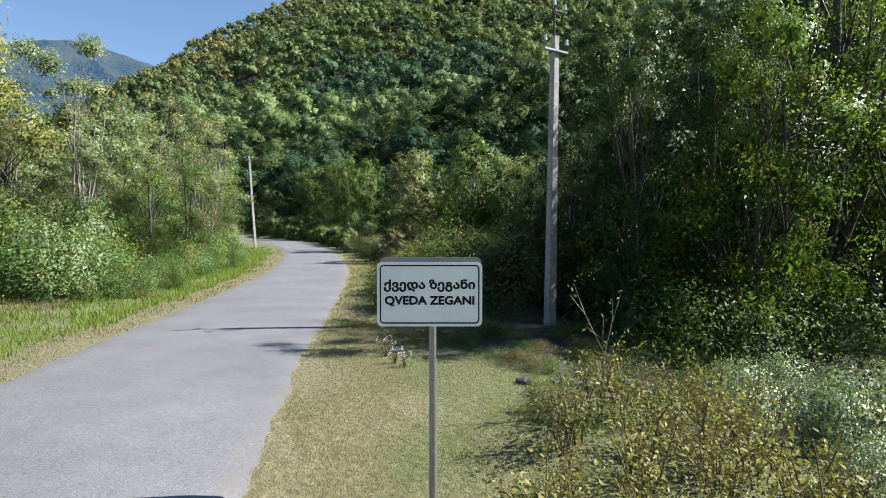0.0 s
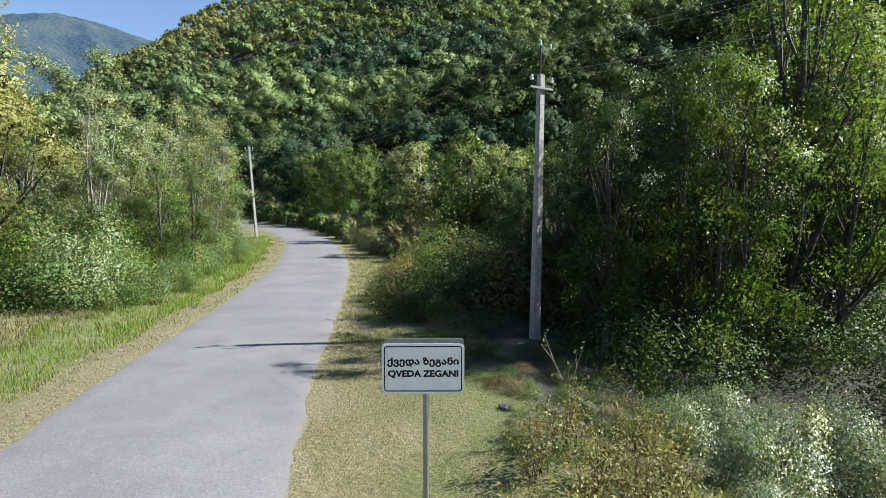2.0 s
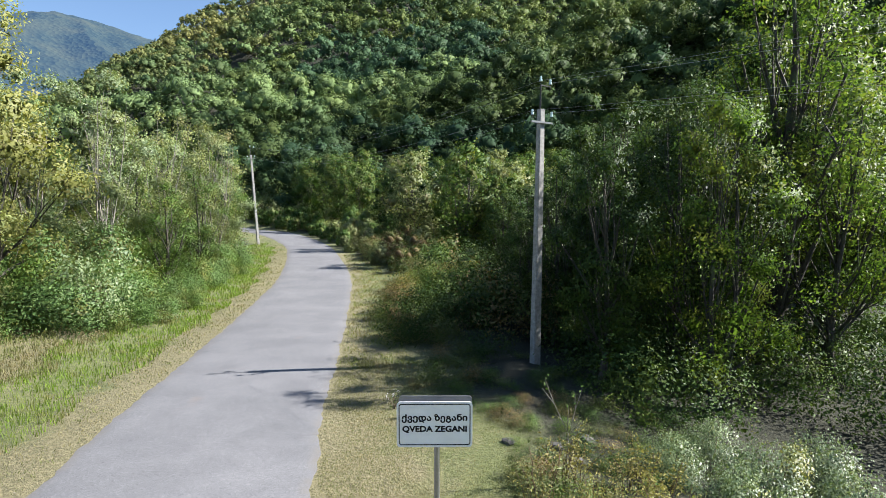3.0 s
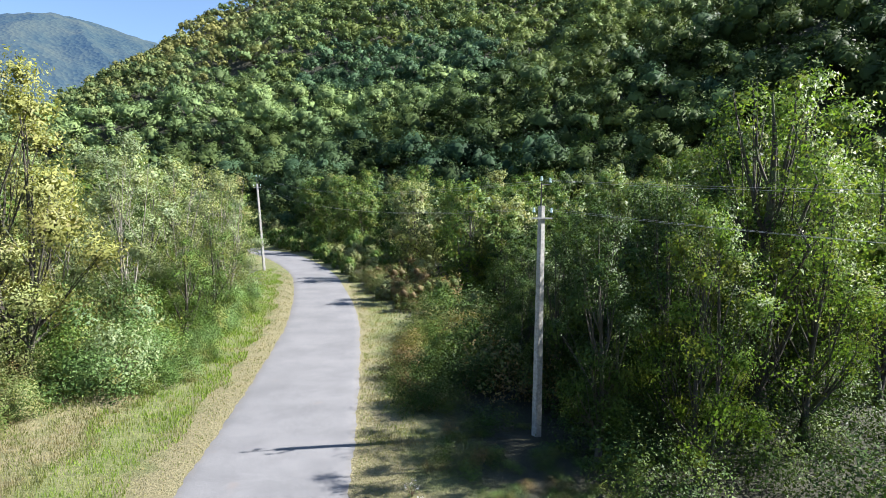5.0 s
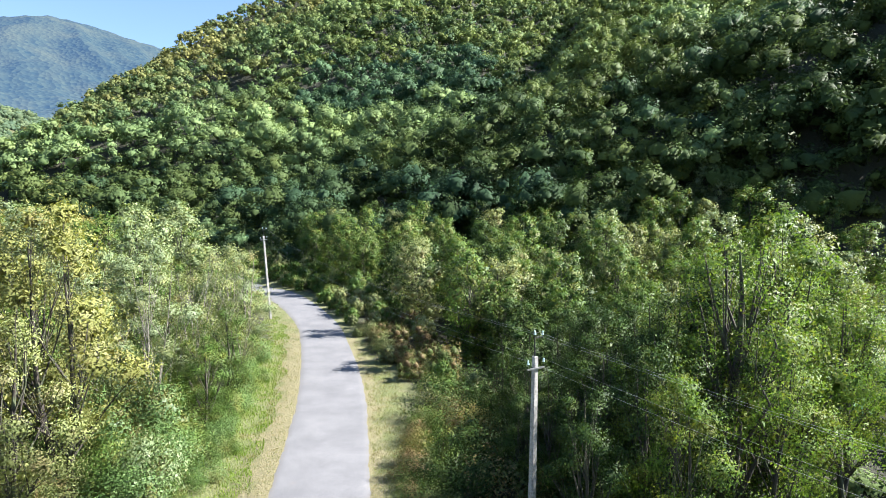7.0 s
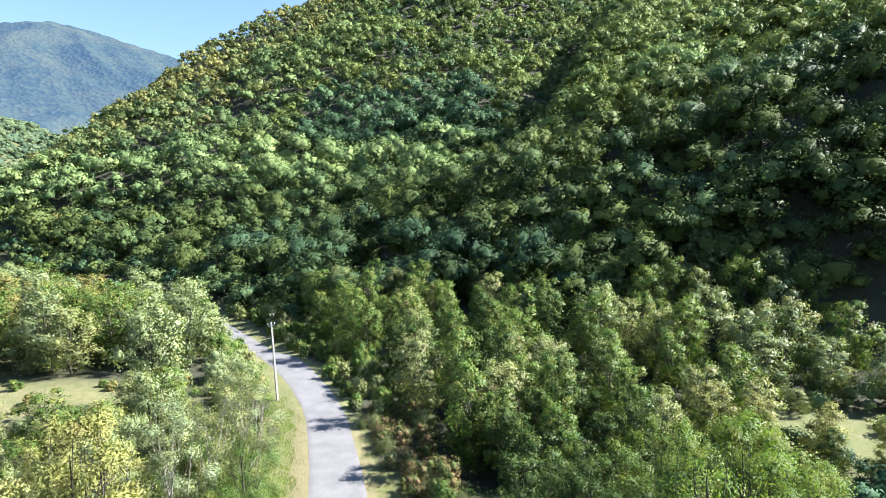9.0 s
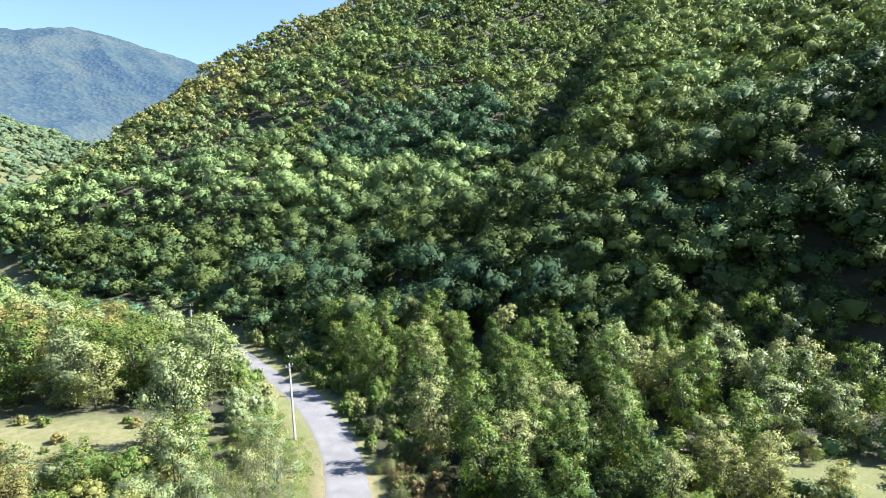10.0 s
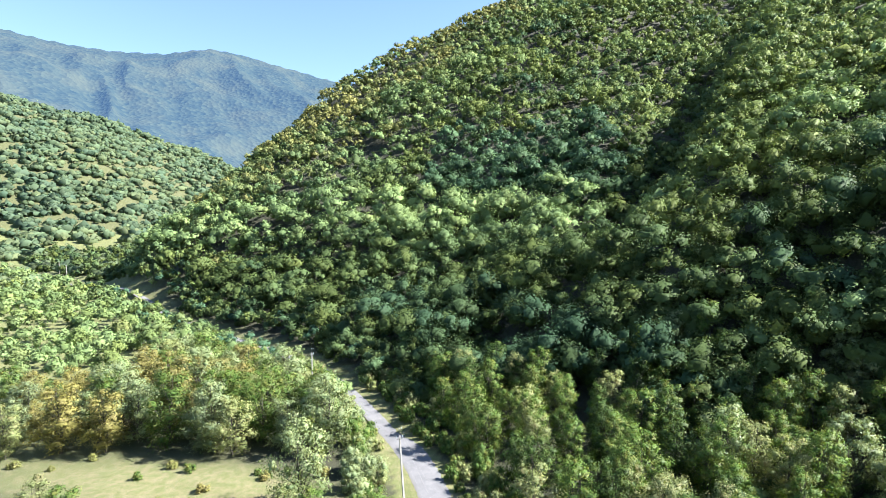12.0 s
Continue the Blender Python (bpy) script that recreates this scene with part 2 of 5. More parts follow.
def tubes(lines, sides=6):
    """Tapered tubes along polylines; each line is a list of (x, y, z, radius)."""
    vs, fs, at = [], [], 0
    for line in lines:
        p = np.array(line, dtype=float)
        way = np.gradient(p[:, :3], axis=0)
        way /= np.linalg.norm(way, axis=1)[:, None] + 1e-9
        ref = np.where(np.abs(way[:, 2:3]) > 0.8, np.array([[1.0, 0, 0]]), np.array([[0, 0, 1.0]]))
        u = np.cross(way, ref)
        u /= np.linalg.norm(u, axis=1)[:, None] + 1e-9
        v = np.cross(way, u)
        a = np.linspace(0, 2 * np.pi, sides, endpoint=False)
        ring = p[:, None, :3] + p[:, None, 3:4] * (np.cos(a)[None, :, None] * u[:, None] + np.sin(a)[None, :, None] * v[:, None])
        n = len(p)
        vs.append(ring.reshape(-1, 3))
        i, j = np.meshgrid(np.arange(n - 1), np.arange(sides), indexing="ij")
        k = (j + 1) % sides
        fs.append((at + np.stack([i * sides + j, i * sides + k, (i + 1) * sides + k, (i + 1) * sides + j], -1)).reshape(-1, 4))
        at += n * sides
    return np.concatenate(vs), np.concatenate(fs)


def unit(v):
    return v / (np.linalg.norm(v, axis=-1, keepdims=True) + 1e-9)


def rounded(verts, per, outward, own=0.5):
    """Leaf normals that lean outwards, as those of a crown's outer leaves do; one for each corner."""
    a = verts.reshape(-1, per, 3)
    nor = unit(np.cross(a[:, 1] - a[:, 0], a[:, 2] - a[:, 0]))
    return np.repeat(unit(outward + own * nor), per, axis=0)


def leaves(rng, centres, normals, size, long=1.5, fold=0.25, jitter=0.8):
    """Pointed, slightly folded leaves of two triangles each; size is an array."""
    n = len(centres)
    nor = unit(normals + jitter * rng.normal(size=(n, 3)))
    nor = nor * np.where((nor * normals).sum(1, keepdims=True) < 0, -1.0, 1.0)
    u = unit(np.cross(nor, rng.normal(size=(n, 3))))
    v = np.cross(nor, u)
    s = np.asarray(size)[:, None]
    base, tip = centres - u * s * long / 2, centres + u * s * long / 2
    wide = rng.uniform(0.38, 0.6, (n, 1))
    left, right = centres + v * s * wide + nor * s * fold, centres - v * s * wide + nor * s * fold
    verts = np.stack([base, right, tip, left], 1).reshape(-1, 3)
    q = np.arange(n)[:, None] * 4
    return verts, np.concatenate([q + np.array([[0, 1, 2]]), q + np.array([[0, 2, 3]])])


def shreds(rng, centres, normals, size, jitter=0.4, wide=0.75):
    """Small three-cornered sprays of foliage."""
    n = len(centres)
    nor = unit(normals + jitter * rng.normal(size=(n, 3)))
    nor = nor * np.where((nor * normals).sum(1, keepdims=True) < 0, -1.0, 1.0)
    u = unit(np.cross(nor, rng.normal(size=(n, 3))))
    v = np.cross(nor, u)
    s = np.asarray(size)[:, None]
    k = rng.uniform(0.6, 1.2, (3, n, 1))
    verts = np.stack([centres + u * s * k[0], centres - u * s * 0.5 * k[1] + v * s * wide * k[1], centres - u * s * 0.5 * k[2] - v * s * wide * k[2]], 1)
    return verts.reshape(-1, 3), np.arange(n * 3).reshape(-1, 3)


def lobes_of(rng, height, radius, low, count, taper=0.5):
    """Centres and radii of the leafy lobes of one crown."""
    out = []
    for i in range(count):
        h = low + (1 - low) * ((i + rng.uniform(0.1, 0.9)) / count)
        f = (h - low) / (1 - low)
        reach = radius * (math.sin(math.pi * min(0.97, 0.22 + 0.73 * f)) ** taper)
        a = i * 2.4 + rng.uniform(-0.5, 0.5)
        d = reach * rng.uniform(0.25, 0.8)
        r = radius * rng.uniform(0.32, 0.5) * (1 - 0.35 * f)
        out.append((d * math.cos(a), d * math.sin(a), h * height - 0.5 * r * f, r))
    return np.array(out)


def on_lobes(rng, lobes, n, flat=0.8, deep=0.55, uneven=1.0):
    """Points with outward normals spread over the shells of the lobes."""
    w = lobes[:, 3] ** 2
    k = rng.choice(len(lobes), n, p=w / w.sum())
    d = unit(rng.normal(size=(n, 3)) + np.array([[0, 0, 0.25]]))
    ragged = 1 + uneven * (0.3 * np.sin(d[:, 0] * 5 + k) * np.sin(d[:, 1] * 6 + 2 * k) + 0.2 * np.sin(d[:, 2] * 9 + k))
    r = lobes[k, 3] * rng.uniform(deep, 1.0, n) * ragged
    return lobes[k, :3] + d * r[:, None] * np.array([[1, 1, flat]]), d


def ball(fine):
    bm = bmesh.new()
    bmesh.ops.create_icosphere(bm, subdivisions=fine, radius=1)
    bm.verts.ensure_lookup_table()
    v = np.array([tuple(p.co) for p in bm.verts])
    f = np.array([[p.index for p in q.verts] for q in bm.faces])
    bm.free()
    return v, f


BALL = ball(1)


def cores(rng, lobes, share=0.8, flat=0.8, rough=0.16):
    """Lumpy dense hearts of the lobes, which close the crown behind its outer leaves."""
    v, f = BALL
    vs, fs = [], []
    for i, (x, y, z, r) in enumerate(lobes):
        k = 1 + rough * rng.normal(size=(len(v), 1))
        vs.append(np.array([[x, y, z]]) + v * k * r * share * np.array([[1, 1, flat]]))
        fs.append(f + i * len(v))
    return np.concatenate(vs), np.concatenate(fs)


# ---- the lie of the land ----
def smax(a, b, k):
    h = np.clip(0.5 + 0.5 * (a - b) / k, 0, 1)
    return b + (a - b) * h + k * h * (1 - h)


def smin(a, b, k):
    return -smax(-a, -b, k)


def step01(x, a, b):
    t = np.clip((x - a) / (b - a), 0, 1)
    return t * t * (3 - 2 * t)


def wavy(x, y, size, seed=0.0):
    """Cheap rolling noise, -1 to 1."""
    a, b = x / size + seed, y / size - seed * 1.7
    return (np.sin(a * 2.1 + 1.3 * np.sin(b * 1.7 + seed)) + np.sin(b * 2.3 + 1.1 * np.sin(a * 1.9 - seed)) + 0.6 * np.sin(a * 4.3 + b * 3.7 + seed * 3)) / 2.6


# the road's middle line
ROAD_LINE = [(-1.5, -70), (-2.8, -35), (-3.75, -5), (-4.58, 7.3), (-5.0, 10.1), (-5.5, 15), (-6.15, 21), (-7.1, 28.6), (-8.2, 36), (-10.9, 49), (-14.3, 60.5),
             (-21.5, 75), (-32.4, 91), (-44, 105.2), (-56, 117), (-80, 133), (-115, 155), (-150, 180), (-192, 208), (-238, 236), (-290, 267), (-350, 296)]


def smooth_line(points, per=8):
    p = np.array(points, dtype=float)
    p = np.vstack([2 * p[0] - p[1], p, 2 * p[-1] - p[-2]])
    out = []
    for i in range(1, len(p) - 2):
        for t in np.linspace(0, 1, per, endpoint=False):
            a, b, c, d = p[i - 1:i + 3]
            out.append(0.5 * (2 * b + (c - a) * t + (2 * a - 5 * b + 4 * c - d) * t * t + (3 * b - a - 3 * c + d) * t ** 3))
    return np.array(out + [p[-2]])


CENTRE = smooth_line(ROAD_LINE)
HALF_ROAD = 2.38


def road_side(x, y):
    """Signed distance from the road's middle line; right of it is positive."""
    x, y = np.atleast_1d(np.asarray(x, float)), np.atleast_1d(np.asarray(y, float))
    shape = x.shape
    p = np.stack([x.ravel(), y.ravel()], 1)
    best, sign = np.full(len(p), 1e9), np.ones(len(p))
    a, b = CENTRE[:-1], CENTRE[1:]
    for i in range(len(a)):
        ab = b[i] - a[i]
        ap = p - a[i]
        t = np.clip(ap @ ab / (ab @ ab), 0, 1)
        d = np.hypot(*(ap - t[:, None] * ab).T)
        nearer = d < best
        best = np.where(nearer, d, best)
        sign = np.where(nearer, np.where(ab[1] * ap[:, 0] - ab[0] * ap[:, 1] >= 0, 1, -1), sign)
    return (best * sign).reshape(shape)


def spur_edge(y):
    return -171 + 0.0024 * np.maximum(y - 335, 0) ** 2


def land(x, y, side=None):
    """Height of the ground."""
    x, y = np.asarray(x, float), np.asarray(y, float)
    far = step01(np.hypot(x, y), 90, 300)
    floor = 1.0 * step01(y, 34, 80) + 4.0 * far
    s = 0.58 * (x + 20) + 0.815 * (y - 75)
    apron = 0.17 * np.maximum(s - 3, 0) * step01(y, 50, 110)
    # the wooded spur, its left end falling to the valley
    edge = spur_edge(y)
    spur = 38 + 8 * np.exp(-((y - 215) / 40) ** 2) + 0.58 * (y - 209) + 0.15 * np.minimum(x + 21, 0) + 0.8 * smin(x - edge, 0 * x, 30)
    spur = spur + 5 * wavy(x, y, 60, 1.0)
    spur = smin(spur, 330 + 0 * spur, 60)
    # the steep bank over the valley floor, the gentler slope above it, and the gully that parts it from the spur
    bank = 14 + 0.52 * (x - 44) + 0.85 * (y - 90)
    upper = 41.5 + 0.383 * (x - 50) + 0.315 * (y - 140) + 3 * wavy(x, y, 45, 4.0)
    gully = x - 16 - 0.36 * (y - 150)
    upper = upper + step01(y, 125, 165) * (8 * np.exp(-((gully - 26) / 18) ** 2) - 14 * np.exp(-(gully / 13) ** 2))
    steep = smin(bank, upper, 6) + np.minimum(0.5 * np.maximum(x - 76, 0), 8) * step01(y, 78, 92) * (1 - step01(y, 104, 126))
    steep = smin(steep, 150 + 0.1 * (x + y), 40)
    # the slope across the valley
    d = (-x + y) * 0.7071
    other = smin(0.40 * (d - 430), -175 - 0.58 * x, 40) + 10 * wavy(x, y, 120, 2.0)
    other = smin(other, 250 + 0 * x, 30) - 0.5 * np.maximum(d - 900, 0)
    behind = 0.3 * (-y - 160) + 8 * wavy(x, y, 80, 7.0)
    z = smax(floor + apron, spur, 10)
    z = smax(z, steep, 6)
    z = smax(z, other, 25)
    z = smax(z, smin(behind, 90 + 0 * z, 30), 12)
    if side is None:
        side = road_side(x, y)
    off = np.abs(side)
    # small unevenness away from the road, a shallow ditch on its left, a drop to the wood on its right
    z = z + 0.10 * wavy(x, y, 2.2, 3.0) * step01(off, 4, 8) + 0.5 * wavy(x, y, 14, 5.0) * step01(off, 8, 25)
    z = z - 0.045 * (1 - step01(off, HALF_ROAD - 1.1, HALF_ROAD - 0.6))
    near = 1 - step01(y, 60, 90)
    z = z - near * 0.18 * np.exp(-((side + 4.6) / 1.2) ** 2) + near * 0.35 * step01(-side, 6, 11)
    z = z - near * 0.7 * step01(side, 7.5, 13)
    z = z - 0.24 * np.exp(-((x + 0.1) / 1.5) ** 2 - ((y - 5.3) / 2.2) ** 2)
    return z


def spaced(low, high, fine_low, fine_high, fine, grow):
    mid = list(np.arange(fine_low, fine_high, fine))
    d, v, up = fine, fine_high, []
    while v < high:
        up.append(v)
        d = min(d * grow, 60)
        v += d
    d, v, down = fine, fine_low, []
    while v > low:
        d = min(d * grow, 60)
        v -= d
        down.append(v)
    return np.array(down[::-1] + mid + up)


def build_ground():
    xs, ys = spaced(-2600, 2600, -16, 14, 0.4, 1.07), spaced(-2600, 3000, 3, 50, 0.45, 1.05)
    gx, gy = np.meshgrid(xs, ys, indexing="xy")
    side = road_side(gx, gy)
    gz = land(gx, gy, side)
    off = np.abs(side)
    wob = 0.5 * wavy(gx, gy, 1.6, 8.0)
    dry = np.clip(1.15 - (off + wob - HALF_ROAD) / np.where(side > 0, 2.3 - 1.1 * step01(gy, 11, 22), 2.0), 0, 1)
    dry = np.maximum(dry, 0.55 * step01(-side + wob, 6.0, 7.2) * (1 - step01(gy, 19, 25)) * (side < 0) * (gx > -30))
    meadow = np.exp(-(((gx + 52) / 26) ** 2 + ((gy - 59) / 9) ** 2) ** 2)
    dry = dry * (1 - 0.75 * step01(gy, 42, 62)) * np.where(side > 0, 1 - 0.3 * step01(gy, 14, 22), 1)
    dry = np.maximum(dry, 0.3 * meadow)
    # also laid over verge and bank earth to darken it as shade does
    shaded_litter = np.where(side > 0, step01(side + 1.5 * wob, 4.7 - 1.0 * step01(gy, 10, 15) + 1.2 * np.exp(-((gy - 36) / 6) ** 2) - 0.8 * step01(gy, 44, 50), 6.8) * np.where(gy < 11, step01(gx - 1.3 + wob, 0, 1.8) * step01(gy, 6.2, 7.6), 1), step01(-side + wob, 7.5 + 2.5 * (1 - step01(gy, 18, 24)), 10 + 2.5 * (1 - step01(gy, 18, 24))))
    shaded_litter = shaded_litter * (1 - meadow)
    shaded_litter = np.maximum(shaded_litter, np.where((gy > 44) & (off > np.where(side > 0, 3.6, 5.2)) & (meadow < 0.3), 0.9, 0))
    shaded_litter = shaded_litter * np.where((gx < -20) & (side < 0), 1 - step01(np.hypot(gx, gy), 70, 130), 1) * np.where(gx < spur_edge(gy) - 5, 1 - step01(np.hypot(gx, gy), 180, 230), 1)
    shaded_litter = np.where((gx < -200) & (gz > 25), 0.5, shaded_litter)
    shaded_litter = shaded_litter * (1 - np.exp(-(((gx - 42) / 13) ** 2 + ((gy - 50) / 9) ** 2) ** 2))
    nx, ny = len(xs), len(ys)
    i, j = np.meshgrid(np.arange(nx - 1), np.arange(ny - 1), indexing="xy")
    a = (j * nx + i).ravel()
    faces = np.stack([a, a + 1, a + nx + 1, a + nx], 1)
    verts = np.stack([gx.ravel(), gy.ravel(), gz.ravel()], 1)
    ob = new("ground", mesh_of("ground", verts, [faces], GROUND, True, {"dry": dry.ravel(), "shaded_litter": shaded_litter.ravel()}))
    return tagged(ob, "valley ground of dry grass, earth and leaf litter darkened for shade", "ground", kind="structure")


def build_road():
    line = smooth_line(ROAD_LINE, 40)
    way = np.gradient(line, axis=0)
    way /= np.linalg.norm(way, axis=1)[:, None]
    right = np.stack([way[:, 1], -way[:, 0]], 1)
    run = np.concatenate([[0], np.cumsum(np.linalg.norm(np.diff(line, axis=0), axis=1))])
    across = np.array([-1.06, -0.965, -0.8, -0.55, -0.25, 0, 0.25, 0.55, 0.8, 0.965, 1.06])
    rows = []
    for k, a in enumerate(across):
        ragged = 0.025 * np.sin(run * 3.1 + k) + 0.025 * np.sin(run * 1.13 + 2 * k) + 0.03 * np.sin(run * 9.7) * np.sin(run * 2.3) if abs(a) > 0.9 else 0 * run
        reach = a * HALF_ROAD + np.sign(a) * ragged
        p = line + right * reach[:, None]
        z = land(line[:, 0], line[:, 1]) + 0.045 + 0.035 - 0.03 * a * a - (0.055 if abs(a) > 1 else 0)
        rows.append(np.column_stack([p, z]))
    verts = np.stack(rows, 1)
    n, m = verts.shape[:2]
    i, j = np.meshgrid(np.arange(n - 1), np.arange(m - 1), indexing="ij")
    a = (i * m + j).ravel()
    faces = np.stack([a, a + 1, a + m + 1, a + m], 1)
    ob = new("road", mesh_of("road", verts.reshape(-1, 3), [faces], ROAD, True, {"across": np.tile((across + 1) / 2, n)}))
    return tagged(ob, "narrow country road of worn pale asphalt", "road", kind="structure")


build_ground()
build_road()


# ---- far mountains ----
CREST = [(-5, 11.0), (20.8, 12.2), (23.1, 12.6), (26.1, 13.3), (30.1, 14.15), (32.3, 14.42), (34.4, 14.06), (36.2, 13.65), (40.1, 13.45), (43, 13.52), (45.5, 13.75), (47.6, 14.04), (54, 15.2), (80, 16)]


def build_far_mountain():
    """A long ridge with spurs that run down from it aslant, between steep side valleys."""
    az, rr = np.radians(np.linspace(-5, 80, 420)), np.linspace(1500, 4400, 130)
    A, R = np.meshgrid(az, rr, indexing="xy")
    deg = np.degrees(A)
    crest = np.interp(deg, [c[0] for c in CREST], [c[1] for c in CREST])
    top = 3900 * np.tan(np.radians(crest)) + 38
    up = np.clip(step01(R, 1300, 4050), 0, 1)
    x, y = -np.sin(A) * R, np.cos(A) * R
    bent_x, bent_y = x + 120 * wavy(x, y, 400, 1.0), y + 120 * wavy(x, y, 400, 5.0)
    spurs = 95 * (0.45 - np.abs(wavy(bent_x, bent_y, 620, 3.0))) + 55 * (0.4 - np.abs(wavy(bent_x, bent_y, 260, 6.0))) + 10 * wavy(x, y, 90, 2.0)
    z = 5 + (top - 5) * up + (4 * np.sin(deg * 4.3) + 2 * np.sin(deg * 9.1)) * step01(up, 0.85, 1.0) + spurs * step01(R, 1500, 1900) * (1 - step01(R, 2900, 3750)) - 260 * step01(R, 3930, 4400)
    n, m = A.shape
    i, j = np.meshgrid(np.arange(m - 1), np.arange(n - 1), indexing="xy")
    a = (j * m + i).ravel()
    return np.stack([x, y, z], -1), np.stack([a, a + 1, a + m + 1, a + m], 1)


def far_mountain_material():
    m, t, b = material("distant_slope_haze_glow")
    crowns = node(t, "ShaderNodeTexVoronoi", Scale=0.06)
    geo = t.nodes.new("ShaderNodeNewGeometry")
    t.links.new(geo.outputs["Position"], crowns.inputs["Vector"])
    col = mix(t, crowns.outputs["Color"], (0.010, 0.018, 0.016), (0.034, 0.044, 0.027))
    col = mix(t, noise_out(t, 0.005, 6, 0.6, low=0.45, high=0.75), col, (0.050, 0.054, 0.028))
    t.links.new(col, b.inputs["Base Color"])
    b.inputs["Roughness"].default_value = 1.0
    b.inputs["Specular IOR Level"].default_value = 0.0
    # blue emission stands in for the haze in front of the ridge
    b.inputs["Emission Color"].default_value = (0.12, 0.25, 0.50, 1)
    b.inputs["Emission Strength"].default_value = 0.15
    bump(t, b, crowns.outputs["Distance"], 0.7, 8.0)
    return m


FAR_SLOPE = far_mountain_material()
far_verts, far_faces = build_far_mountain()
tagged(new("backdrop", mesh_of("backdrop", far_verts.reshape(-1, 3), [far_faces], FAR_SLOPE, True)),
       "distant wooded mountain ridge under the sky, blue with added haze glow", "mountain", kind="structure")


# ---- woods on the slopes ----
def woods(name, spots, heights, radii, tints, leaf, mat, label, seed, lumps=4, cover=140.0, tones=None, heart=0.56):
    """Many far trees joined into one mesh: each is a lumpy dome with sprays of foliage standing off it."""
    rng = np.random.default_rng(seed)
    vs, tris, quads, tint, tone, nor, at = [], [], [], [], [], [], 0
    for (x, y, z), h, r, tn, s, light in zip(spots, heights, radii, tints, leaf, rng.random(len(heights)) if tones is None else tones):
        n = int(cover * (r / 5) ** 2 / s ** 2)
        k = lumps
        first = np.arange(k) == 0
        a = rng.uniform(0, 6.28) + np.arange(k) * 2.4
        out = np.where(first, 0.1 * r, r * rng.uniform(0.3, 0.85, k))
        size = np.where(first, r * 0.5, r * rng.uniform(0.26, 0.46, k))
        up = np.where(first, h - 0.5 * r, h - 0.35 * r - out * rng.uniform(0.3, 1.1, k))
        lob = np.stack([out * np.cos(a), out * np.sin(a), np.maximum(up, 0.3 * r), size], 1)
        cv, cf = cores(rng, lob, heart, 0.85, 0.26)
        c, d = on_lobes(rng, lob, n, 0.85, 0.66, 0.9)
        c[:, 2] += 0.3 * s * rng.normal(size=n)
        v, q = shreds(rng, c, d + np.array([[0, 0, 0.35]]), s * rng.uniform(0.45, 1.3, n), 0.4)
        whole = unit(c - np.array([[0, 0, 0.6 * h]]))
        nor += [unit(np.tile(BALL[0], (k, 1)) + np.repeat(unit(lob[:, :3] - np.array([[0, 0, 0.45 * h]])), len(BALL[0]), axis=0)), rounded(v, 3, 1.0 * whole + 0.45 * d, 0.2)]
        here = np.array([[x, y, z - 0.8]])
        vs += [cv + here, v + here]
        tris.append(cf + at)
        quads.append(q + at + len(cv))
        at += len(cv) + len(v)
        tint.append(np.full(len(cv) + len(v), tn))
        tone.append(np.full(len(cv) + len(v), light))
    ob = new(name, mesh_of(name, np.concatenate(vs), [np.concatenate(tris), np.concatenate(quads)], mat, False, {"tint": np.concatenate(tint), "tone": np.concatenate(tone)}, np.concatenate(nor)))
    return tagged(ob, label, "woodland", kind="stuff")


def scatter(rng, x0, x1, y0, y1, gap):
    gx, gy = np.meshgrid(np.arange(x0, x1, gap), np.arange(y0, y1, gap))
    gx, gy = gx.ravel().astype(float), gy.ravel().astype(float)
    return gx + rng.uniform(-0.45, 0.45, gx.shape) * gap, gy + rng.uniform(-0.45, 0.45, gy.shape) * gap


